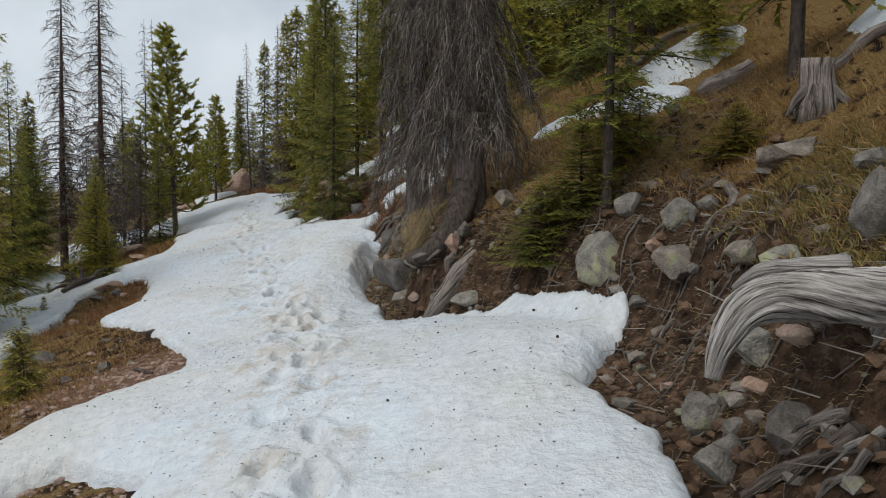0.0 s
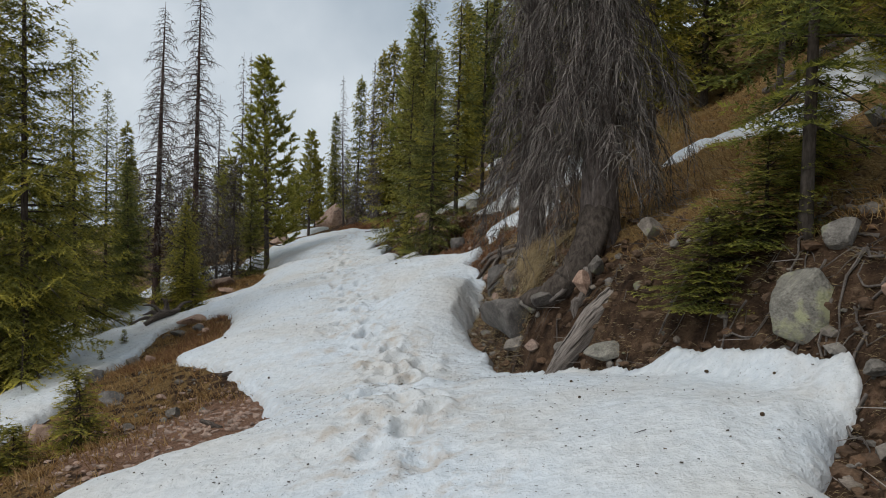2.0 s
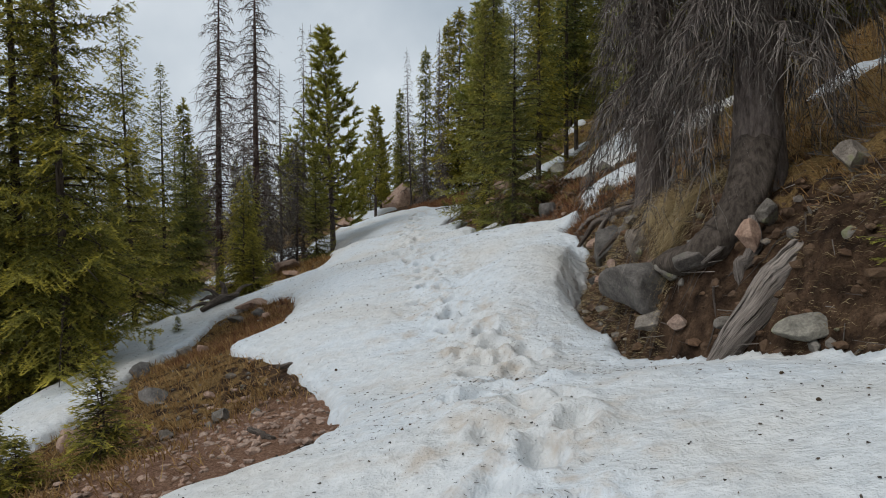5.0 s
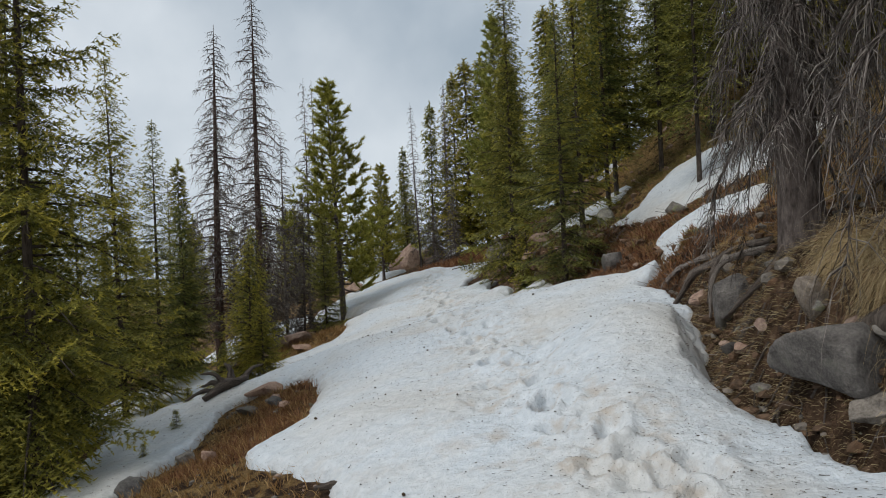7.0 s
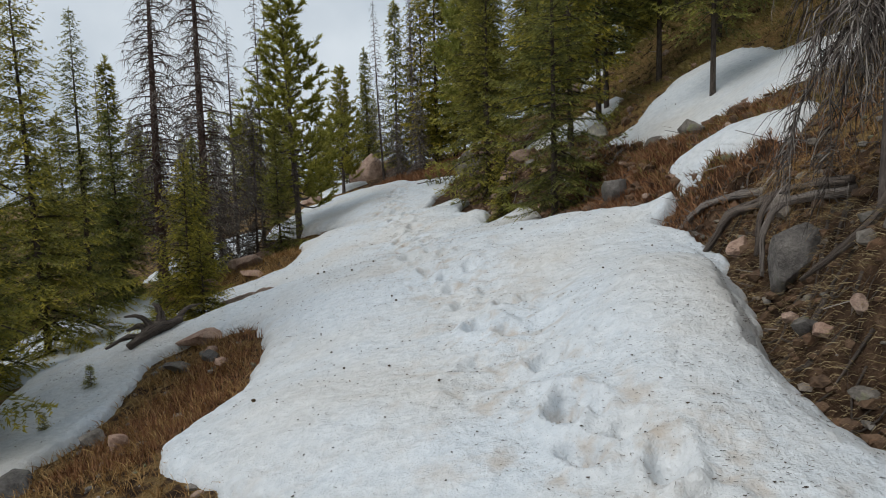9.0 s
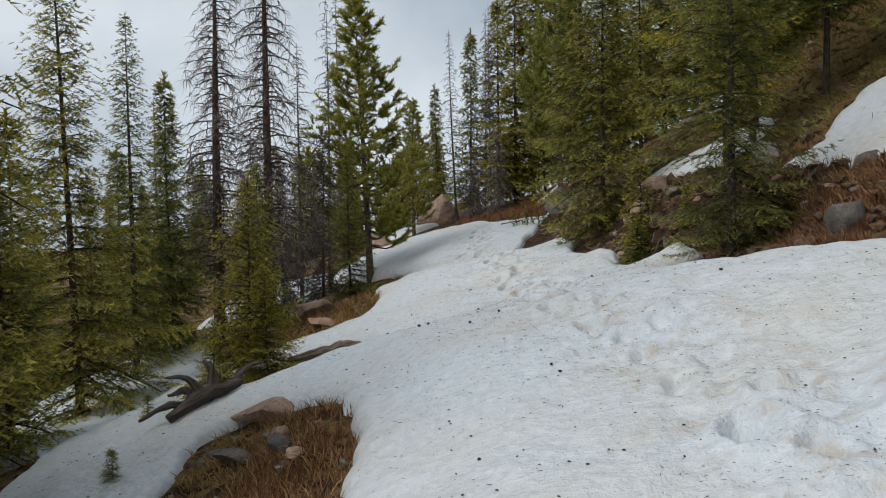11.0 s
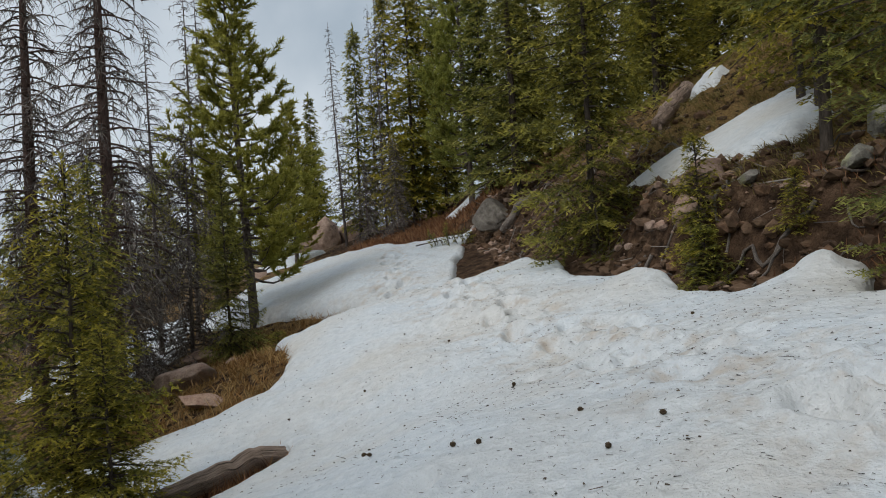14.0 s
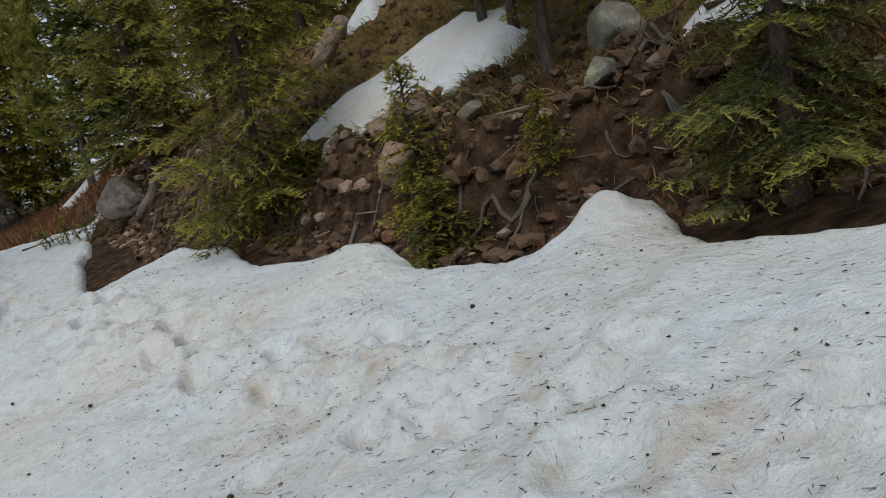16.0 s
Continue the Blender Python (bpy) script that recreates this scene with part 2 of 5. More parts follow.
def mesh_of(name, verts, faces, mat, smooth=True, uvs=None):
    """A mesh from arrays; faces all of one corner count, or a plain list."""
    me = bpy.data.meshes.new(name)
    v = np.asarray(verts, np.float32)
    if isinstance(faces, np.ndarray):
        k = faces.shape[1]
        me.vertices.add(len(v))
        me.vertices.foreach_set("co", v.ravel())
        me.loops.add(faces.size)
        me.loops.foreach_set("vertex_index", faces.astype(np.int32).ravel())
        me.polygons.add(len(faces))
        me.polygons.foreach_set("loop_start", np.arange(0, faces.size, k, dtype=np.int32))
        me.polygons.foreach_set("use_smooth", np.full(len(faces), smooth))
        me.update(calc_edges=True)
    else:
        me.from_pydata([tuple(p) for p in v], [], faces)
        me.polygons.foreach_set("use_smooth", np.full(len(me.polygons), smooth))
    if uvs is not None:
        layer = me.uv_layers.new(name="UVMap")
        idx = np.empty(len(me.loops), np.int32)
        me.loops.foreach_get("vertex_index", idx)
        layer.data.foreach_set("uv", np.asarray(uvs, np.float32)[idx].ravel())
    me.materials.append(mat)
    return me


def part(name, me, parent, label=""):
    ob = new(name, me)
    ob.parent = parent
    if label:
        ob["label"] = label
    return ob


def lattice(ix, iy, seed):
    """A repeatable random value for whole-number places."""
    h = (ix.astype(np.int64) * 374761393 + iy.astype(np.int64) * 668265263 + seed * 974634777) & 0x7FFFFFFF
    h = ((h ^ (h >> 13)) * 1274126177) & 0x7FFFFFFF
    h = h ^ (h >> 16)
    return (h & 0xFFFF) / 65535.0


def vnoise(x, y, seed=0):
    ix, iy = np.floor(x), np.floor(y)
    fx, fy = x - ix, y - iy
    fx, fy = fx * fx * (3 - 2 * fx), fy * fy * (3 - 2 * fy)
    a, b = lattice(ix, iy, seed), lattice(ix + 1, iy, seed)
    c, d = lattice(ix, iy + 1, seed), lattice(ix + 1, iy + 1, seed)
    return (a * (1 - fx) + b * fx) * (1 - fy) + (c * (1 - fx) + d * fx) * fy - 0.5


def fbm(x, y, scale, seed=0, octaves=4):
    out, amp = 0.0, 1.0
    for o in range(octaves):
        out = out + amp * vnoise(x * scale, y * scale, seed + o)
        scale, amp = scale * 2.03, amp * 0.5
    return out


def inside(x, y, outline):
    """The signed distance into an outline on the plan: positive within."""
    px, py = np.asarray(x, float), np.asarray(y, float)
    best, within = np.full(px.shape, 1e9), np.zeros(px.shape, bool)
    for (ax, ay), (bx, by) in zip(outline, outline[1:] + outline[:1]):
        ex, ey = bx - ax, by - ay
        t = np.clip(((px - ax) * ex + (py - ay) * ey) / (ex * ex + ey * ey), 0, 1)
        best = np.minimum(best, np.hypot(px - ax - t * ex, py - ay - t * ey))
        if ey:
            cross = ((ay > py) != (by > py)) & (px < ex * (py - ay) / ey + ax)
            within ^= cross
    return np.where(within, best, -best)


# ---- the plan: hillside along the trail ----
# stations along the trail: y, foot of the bank x, its height, cross fall of the trail, left break x, fall beyond it, bank height, bank width, hill slope
ST_Y = np.array([-8., 0, 4, 6, 8, 9.7, 11.5, 13.4, 16.5, 18.5, 20.5, 23, 25, 28, 31, 36, 46, 70])
FOOT_X = [0.5, 1.0, 1.25, 1.35, 0.3, -0.75, -1.2, -1.25, -2.0, -2.6, -3.6, -4.1, -4.6, -5.0, -5.7, -6.5, -8, -10]
FOOT_Z = [0.05, -0.01, -0.14, 0.07, -0.06, -0.44, -0.31, 0.02, 0.67, 0.40, 0.27, 0.50, 0.29, 0.62, 0.88, 1.56, 1.99, 3.01]
FALL = [0.15, 0.17, 0.21, 0.19, 0.16, 0.13, 0.11, 0.18, 0.27, 0.25, 0.23, 0.21, 0.26, 0.24, 0.25, 0.25, 0.27, 0.26]
BREAK_X = [-2.6, -2.8, -3, -3.4, -3.8, -4.3, -5.0, -5.6, -6.3, -6.7, -7.3, -8, -8.5, -9.2, -10, -11, -13, -18]
DROP = [0.30, 0.30, 0.30, 0.30, 0.30, 0.30, 0.30, 0.29, 0.30, 0.30, 0.30, 0.30, 0.30, 0.30, 0.30, 0.30, 0.30, 0.30]
BANK_H = [0.75, 0.78, 0.87, 0.79, 1.04, 1.32, 1.11, 0.76, 0.24, 0.45, 0.75, 0.40, 0.83, 0.72, 0.59, 0.43, 0.31, 0.27]
BANK_W = [0.9, 0.9, 0.9, 0.9, 0.9, 1.0, 0.8, 0.7, 0.8, 0.6, 0.45, 0.6, 0.6, 0.7, 0.8, 1.5, 2, 2]
HILL = [0.52, 0.53, 0.61, 0.66, 0.59, 0.47, 0.40, 0.55, 0.59, 0.52, 0.52, 0.60, 0.73, 0.64, 0.54, 0.48, 0.41, 0.41]


def along(y, values):
    """A smooth curve through the stations."""
    v = np.array(values, float)
    s = np.gradient(v, ST_Y)
    yy = np.clip(y, ST_Y[0], ST_Y[-1])
    i = np.clip(np.searchsorted(ST_Y, yy) - 1, 0, len(v) - 2)
    h = ST_Y[i + 1] - ST_Y[i]
    t = (yy - ST_Y[i]) / h
    return ((2*t**3 - 3*t**2 + 1) * v[i] + (t**3 - 2*t**2 + t) * h * s[i] + (3*t**2 - 2*t**3) * v[i + 1] + (t**3 - t**2) * h * s[i + 1])


def smooth(t):
    t = np.clip(t, 0, 1)
    return t * t * (3 - 2 * t)


def softplus(u, w):
    return np.where(u / w > 30, u, w * np.log1p(np.exp(np.minimum(u / w, 30))))


def ground(x, y):
    x, y = np.asarray(x, float), np.asarray(y, float)
    u = x - along(y, FOOT_X)
    z = along(y, FOOT_Z)
    z = z - along(y, FALL) * softplus(-u, 0.12)
    z = z - (along(y, DROP) - along(y, FALL)) * softplus(along(y, BREAK_X) - x, 0.5)
    w = along(y, BANK_W)
    z = z + along(y, BANK_H) * smooth(u / w) + along(y, HILL) * softplus(u - 0.5 * w, 0.25)
    return z + 0.27 * softplus(-x - 26, 4) - along(y, HILL) * softplus(x - 26, 4)

# outlines on the plan
MAIN = [(-2.0, -6), (1.3, -6), (1.25, 0), (1.2, 3.6), (1.25, 4.2), (1.32, 4.5), (1.18, 4.9), (1.06, 5.45), (1.3, 5.9), (1.55, 6.3),
        (1.56, 6.5), (1.0, 7.35), (0.1, 8.55), (-0.45, 9.35), (-0.74, 9.85), (-1.03, 10.9), (-1.26, 11.8), (-1.2, 12.4), (-1.18, 13.2),
        (-1.15, 13.75), (-1.4, 14.7), (-1.62, 15.15), (-1.35, 15.5), (-2.05, 15.95), (-2.75, 16.4), (-3.1, 16.9), (-3.2, 17.6), (-3.1, 18.2),
        (-2.8, 18.65), (-2.9, 19.1), (-3.45, 19.0), (-3.75, 19.7), (-3.75, 20.5), (-3.85, 21.05), (-4.5, 21.75), (-4.45, 23.5),
        (-4.75, 25.6), (-5.9, 25.85), (-5.9, 28.1), (-5.55, 31.2), (-7, 32.6), (-9.3, 33.4), (-11.6, 33.2), (-11.9, 30.4), (-10.0, 28.3),
        (-7.4, 26.4), (-7.2, 25.9), (-8.7, 26.2), (-8.6, 24.4), (-7.8, 21.9), (-7.75, 21.2), (-8.3, 20.7), (-9.8, 20.8), (-10.9, 20.2), (-10.8, 18.8),
        (-9.7, 16), (-8.9, 13.2), (-8.2, 10.6), (-7.8, 8.5), (-6, 5), (-5, 2), (-2.0, 2)]
TONGUE = [(-4.3, 6.0), (-3.72, 6.75), (-2.95, 7.22), (-2.64, 7.5), (-2.75, 8.4), (-3.38, 9.72), (-4.3, 10.95), (-5.36, 11.72), (-5.56, 12.1),
          (-5.36, 13.2), (-5.62, 14.5), (-5.92, 15.1), (-6.15, 15.45), (-7.0, 15.85), (-7.4, 15.3), (-7.1, 13.7), (-7.0, 12.4), (-6.55, 11.0),
          (-6.9, 10.2), (-7.6, 8.4), (-7.6, 5.6)]
NEAR_BARE = [(-1.98, 4.3), (-2.1, 5.25), (-2.95, 5.72), (-3.4, 5.5), (-4.2, 5.3), (-5.5, 4.5), (-5.5, 1), (-1.9, 1)]
STRIP = [(-7.8, 17.2), (-7.75, 17.95), (-7.12, 18.75), (-7.08, 19.0), (-7.5, 19.2), (-8.15, 18.7), (-8.8, 18.1), (-8.6, 17.1)]
BOULDER_GAP = [(-7.85, 21.0), (-7.75, 21.9), (-8.5, 24), (-10.5, 24), (-10.5, 20.6), (-8.8, 20.7)]
HILL_SNOW = [
    [(-1.3, 16.15), (-1.02, 15.5), (-0.15, 15.05), (0.15, 15.3), (-0.12, 15.8), (-0.5, 16.35), (-0.9, 16.3)],
    [(-2.0, 19.45), (-1.5, 18.6), (-0.84, 17.7), (-0.18, 16.6), (0.4, 16.4), (1.4, 16.2), (1.6, 18.4), (0.82, 19.4), (0.43, 20.3), (-0.54, 20.4), (-1.33, 19.45)],
    [(-3.5, 23.8), (-3.13, 22.6), (-2.9, 22.1), (-2.67, 21.4), (-2.2, 21.1), (-1.66, 21.5), (-1.18, 22.5), (-1.28, 23.2), (-1.94, 23.5), (-2.6, 23.75), (-3.2, 23.9)],
    [(-1.85, 25.4), (-1.7, 25.0), (-1.35, 25.3), (-1.5, 25.75)],
    [(3.4, 14.2), (3.95, 12.95), (4.9, 12.9), (5.3, 13.6), (4.7, 14.5)],
    [(2.85, 13.5), (3.3, 12.6), (3.85, 12.5), (3.4, 13.2)],
    [(4.0, 7.9), (4.05, 7.35), (5.0, 7.0), (7.5, 9), (6.6, 12.2), (5.2, 9.5)],
    [(1.62, 13.75), (1.9, 13.3), (2.5, 12.95), (2.9, 12.75), (2.95, 13.2), (2.4, 13.55), (2.15, 13.9)],
    [(-6.2, 35.3), (-5.4, 34.7), (-4.5, 36.4), (-5.2, 37.2)],
    [(-13.5, 38.5), (-11, 36.5), (-10.2, 37.5), (-12.5, 40)],
    [(-16, 30), (-12.3, 27), (-11.4, 28), (-13, 33), (-17, 34)],
    [(-13, 18), (-11, 15.5), (-10.2, 17.5), (-10.4, 21), (-12.5, 24), (-15, 22)],
]
TRAIL = [(-0.5, -2), (-0.7, 2), (-0.95, 4.6), (-1.2, 6.2), (-1.75, 8.6), (-2.0, 10.0), (-2.55, 11.3), (-3.0, 12.3), (-3.15, 13.5), (-3.75, 15.2),
         (-4.4, 16.6), (-4.75, 18.7), (-5.4, 20.8), (-6.1, 23.5), (-6.95, 26.6), (-7.15, 28.0), (-7.2, 30), (-7.3, 32.5)]


def trail_at(s):
    """A point and heading s metres along the trodden trail."""
    for (ax, ay), (bx, by) in zip(TRAIL, TRAIL[1:]):
        k = math.hypot(bx - ax, by - ay)
        if s < k or (bx, by) == TRAIL[-1]:
            return ax + (bx - ax) * s / k, ay + (by - ay) * s / k, math.atan2(by - ay, bx - ax)
        s -= k


def trail_distance(x, y):
    best = np.full(np.shape(x), 1e9)
    for (ax, ay), (bx, by) in zip(TRAIL, TRAIL[1:]):
        ex, ey = bx - ax, by - ay
        t = np.clip(((x - ax) * ex + (y - ay) * ey) / (ex * ex + ey * ey), 0, 1)
        best = np.minimum(best, np.hypot(x - ax - t * ex, y - ay - t * ey))
    return best


def bell(x, y, cx, cy, rx, ry):
    return np.exp(-((x - cx) / rx) ** 2 - ((y - cy) / ry) ** 2)


def relief(x, y):
    """The bare ground with its lumps."""
    near = np.exp(-np.maximum(np.hypot(x + 3, y - 14) - 18, 0) / 15)
    u = x - along(y, FOOT_X)
    rough = 0.35 + 1.1 * smooth(u / 0.6)
    z = ground(x, y) + near * rough * (0.16 * fbm(x, y, 0.9, 3) + (0.07 + 0.11 * np.exp(-((u - 0.6) / 0.8) ** 2)) * fbm(x, y, 4.5, 9, 3))
    z = z - 0.22 * bell(x, y, -0.75, 10.3, 0.5, 0.9) - 0.30 * bell(x, y, 0.1, 9.5, 0.6, 0.75)
    return z


def snow_field(x, y):
    """Signed distance into the big snowfield."""
    wob = 0.10 * fbm(x, y, 1.6, 21) + 0.05 * fbm(x, y, 6, 27, 3)
    d = inside(x, y, MAIN)
    for hole in (TONGUE, NEAR_BARE, STRIP, BOULDER_GAP):
        d = np.minimum(d, -inside(x, y, hole))
    return d + wob


def steps():
    """Boot prints: place, heading, length, width, depth."""
    rng = random.Random(5)
    out, s = [], 1.0
    side = 1
    while s < 33:
        x, y, a = trail_at(s)
        k = rng.uniform(0.06, 0.22) * side
        out.append((x - k * math.sin(a), y + k * math.cos(a), a + rng.uniform(-0.3, 0.3), rng.uniform(0.13, 0.19), rng.uniform(0.08, 0.125), rng.uniform(0.05, 0.15)))
        if rng.random() < 0.55:
            k2 = rng.uniform(-0.45, 0.45)
            out.append((x - k2 * math.sin(a), y + k2 * math.cos(a), a + rng.uniform(-0.6, 0.6), rng.uniform(0.12, 0.17), rng.uniform(0.07, 0.12), rng.uniform(0.03, 0.09)))
        side = -side
        s += rng.uniform(0.28, 0.5)
    out += [(-6.0, 17.0, 1.3, 0.11, 0.07, 0.05), (-5.9, 16.4, 1.4, 0.11, 0.07, 0.05), (-5.3, 18.3, 1.2, 0.1, 0.07, 0.04), (-4.9, 18.0, 1.2, 0.13, 0.09, 0.08),
            (-1.55, 9.9, 1.9, 0.2, 0.14, 0.12), (-2.55, 11.25, 1.7, 0.14, 0.10, 0.11), (-1.95, 10.2, 1.8, 0.17, 0.13, 0.14)]
    return out


STEPS = steps()


def snow_top(x, y, d):
    base = ground(x, y)
    lip = np.where(d > 0, 0.11 * np.sqrt(np.clip((d + 0.03) / 0.12, 0, 1)) + 0.09 * smooth(d / 1.1), np.maximum(3.0 * d + 0.05, -0.35))
    z = base + lip + 0.02
    grow = np.clip(d / 0.25, 0, 1)
    extra = 0.36 * bell(x, y, -1.75, 12.7, 0.75, 1.5) + 0.12 * bell(x, y, 0.9, 6.0, 0.9, 1.3) + 0.17 * bell(x, y, -3.0, 18.9, 0.42, 0.42)
    extra = extra + 0.2 * smooth((y - 26.0) / 0.8) * smooth((-6.6 - x) / 1.5) + 0.16 * bell(x, y, -4.75, 24.4, 0.6, 0.7) + 0.14 * bell(x, y, -3.9, 20.4, 0.5, 0.5)
    extra = extra - 0.10 * bell(x, y, -7.0, 18.6, 1.0, 1.2)
    z = z + grow * (extra + 0.10 * fbm(x, y, 0.55, 40, 3) + 0.035 * fbm(x, y, 3.2, 44, 3))
    td = trail_distance(x, y)
    tread = np.exp(-(td / 0.55) ** 2) * (0.55 + 0.9 * smooth(0.5 + 1.5 * fbm(x, y, 0.9, 58, 2)))
    z = z + grow * tread * (0.08 * fbm(x, y, 2.6, 50, 3) + 0.065 * np.abs(fbm(x, y, 5.0, 55, 3)) - 0.03)
    for px, py, a, ln, wd, dp in STEPS:
        near = (np.abs(x - px) < 0.5) & (np.abs(y - py) < 0.5)
        if not near.any():
            continue
        dx, dy = x[near] - px, y[near] - py
        u, v = dx * math.cos(a) + dy * math.sin(a), -dx * math.sin(a) + dy * math.cos(a)
        r = np.sqrt((u / ln) ** 2 + (v / wd) ** 2) * (1 + 0.5 * fbm(x[near], y[near], 5.0, 81, 2))
        z[near] += np.minimum(grow[near], 1) * (-dp * (1 - smooth((r - 0.45) / 0.75)) * (0.8 + 0.4 * u / ln) + 0.25 * dp * np.exp(-((r - 1.4) / 0.32) ** 2))
    return z


def axis(a, b, step, low, high, grow=1.13):
    inner = list(np.arange(a, b, step))
    lo, s = [], step
    v = a
    while v > low:
        s *= grow
        v -= s
        lo.append(v)
    hi, s, v = [], step, inner[-1]
    while v < high:
        s *= grow
        v += s
        hi.append(v)
    return np.array(lo[::-1] + inner + hi)


def grid_faces(nx, ny):
    i = np.arange(nx * ny).reshape(ny, nx)
    return np.stack([i[:-1, :-1], i[:-1, 1:], i[1:, 1:], i[1:, :-1]], -1).reshape(-1, 4)


def build_ground():
    gx, gy = axis(-9, 4.5, 0.085, -900, 900), axis(1.5, 33, 0.085, -300, 1500)
    x, y = [a.ravel() for a in np.meshgrid(gx, gy)]
    z = relief(x, y)
    me = mesh_of("ground", np.stack([x, y, z], 1), grid_faces(len(gx), len(gy)), SOIL)
    u = x - along(y, FOOT_X)
    grassy = smooth((u - 0.9) / 0.8) * 0.62 + 0.2 * bell(x, y, 2.5, 13, 3, 3)
    left = smooth((-u - 2) / 2)
    grassy = np.maximum(grassy, left * 0.5)
    gravel = np.maximum(1.0 * bell(x, y, -3.7, 8.7, 1.3, 1.7), 0.8 * smooth(inside(x, y, NEAR_BARE) / 0.5))
    gravel = np.maximum(gravel, 0.42 * bell(x, y, 1.5, 5.5, 0.5, 1.4))
    heath = 0.85 * bell(x, y, -1.6, 16.6, 1.1, 1.2) + 0.6 * bell(x, y, -6.2, 13.6, 0.6, 1.8) + 0.7 * bell(x, y, -7.5, 34.5, 2.5, 1.5)
    col = np.stack([grassy, gravel, np.minimum(heath, 1), np.ones_like(x)], 1).astype(np.float32)
    at = me.attributes.new("cover", "FLOAT_COLOR", "POINT")
    at.data.foreach_set("color", col.ravel())
    tagged(new("ground", me), "brown hillside of bare soil, gravel and dry grass", "ground", kind="structure")


def build_snow():
    gx, gy = np.arange(-12.2, 2.0, 0.031), np.arange(0, 34, 0.031)
    x, y = [a.ravel() for a in np.meshgrid(gx, gy)]
    d = snow_field(x, y)
    faces = grid_faces(len(gx), len(gy))
    faces = faces[(d[faces] > -0.13).any(1)]
    used = np.unique(faces)
    back = np.zeros(len(x), np.int64)
    back[used] = np.arange(len(used))
    x, y, d = x[used], y[used], d[used]
    z = snow_top(x, y, d)
    me = mesh_of("snow", np.stack([x, y, z], 1), back[faces], SNOW)
    tread = np.exp(-(trail_distance(x, y) / 0.7) ** 2) + 0.22 * smooth(0.3 + 2 * fbm(x, y, 0.5, 77)) + 0.5 * np.exp(-np.maximum(d, 0) / 0.2) * 0.5
    at = me.attributes.new("tread", "FLOAT", "POINT")
    at.data.foreach_set("value", np.clip(tread, 0, 1).astype(np.float32))
    tagged(new("snowfield", me), "long trodden field of old, dirty white snow with boot prints", "snow", kind="structure")
    for outline in HILL_SNOW:
        xs, ys = [p[0] for p in outline], [p[1] for p in outline]
        step = 0.09 if max(ys) < 29 and min(xs) > -10 else 0.2
        gx, gy = np.arange(min(xs) - 0.4, max(xs) + 0.4, step), np.arange(min(ys) - 0.4, max(ys) + 0.4, step)
        x, y = [a.ravel() for a in np.meshgrid(gx, gy)]
        d = inside(x, y, outline) + 0.14 * fbm(x, y, 1.8, 60) + 0.06 * fbm(x, y, 7, 64, 3)
        faces = grid_faces(len(gx), len(gy))
        faces = faces[(d[faces] > -0.25).any(1)]
        used = np.unique(faces)
        back = np.zeros(len(x), np.int64)
        back[used] = np.arange(len(used))
        x, y, d = x[used], y[used], d[used]
        lip = np.where(d > 0, 0.10 * np.sqrt(np.clip(d / 0.2, 0, 1)) + 0.12 * smooth(d / 1.0), np.maximum(1.5 * d, -0.4))
        z = ground(x, y) + 0.05 + lip + 0.05 * fbm(x, y, 1.2, 70, 3)
        me = mesh_of("snow_patch", np.stack([x, y, z], 1), back[faces], SNOW)
        tagged(new("snow_patch", me), "patch of melting white snow on the brown slope", "snow", "snow patches on the slope")


build_ground()
build_snow()

# ---- trees ----


def tube(points, radii, sides=8, seed=0, ridge=0.0, twist=0.0, cap=True, rough=0.0):
    """A tapered limb along points; ridge: depth of lengthwise grooves."""
    pts, rad = np.asarray(points, float), np.asarray(radii, float)
    rng = np.random.RandomState(seed)
    tan = np.gradient(pts, axis=0)
    tan /= np.linalg.norm(tan, axis=1)[:, None] + 1e-9
    ref = np.array([0.0, 0.0, 1.0]) if abs(tan[0][2]) < 0.8 else np.array([1.0, 0.0, 0.0])
    phase = rng.uniform(0, 6.28, 3)
    ang = np.linspace(0, 2 * np.pi, sides, endpoint=False)
    verts, uvs, run = [], [], 0.0
    for i, (p, t, r) in enumerate(zip(pts, tan, rad)):
        a = np.cross(t, ref)
        a /= np.linalg.norm(a) + 1e-9
        b = np.cross(t, a)
        ref = np.cross(a, t) if i == 0 else ref
        an = ang + twist * i / len(pts)
        k = 1 + ridge * (0.5 * np.sin(3 * an + phase[0]) + 0.35 * np.sin(7 * an + phase[1]) + 0.3 * np.sin(13 * an + phase[2] + 0.05 * i) + 0.25 * np.sin(21 * an + phase[1] - 0.04 * i)) + rough * rng.uniform(-1, 1, sides)
        ring = p + (np.cos(an) * r * k)[:, None] * a + (np.sin(an) * r * k)[:, None] * b
        if i:
            run += np.linalg.norm(p - pts[i - 1])
        verts.append(ring)
        uvs.append(np.stack([ang / 6.2832, np.full(sides, run)], 1))
    n = len(pts)
    verts, uvs = np.concatenate(verts), np.concatenate(uvs)
    faces = []
    for i in range(n - 1):
        for j in range(sides):
            k = (j + 1) % sides
            faces.append((i * sides + j, i * sides + k, (i + 1) * sides + k, (i + 1) * sides + j))
    if cap:
        faces.append(tuple(range(sides - 1, -1, -1)))
        faces.append(tuple(range((n - 1) * sides, n * sides)))
    return verts, faces, uvs


def joined(pieces):
    vs, fs, us, base = [], [], [], 0
    for v, f, u in pieces:
        vs.append(v)
        us.append(u)
        fs += [tuple(i + base for i in q) for q in f]
        base += len(v)
    return np.concatenate(vs), fs, np.concatenate(us)


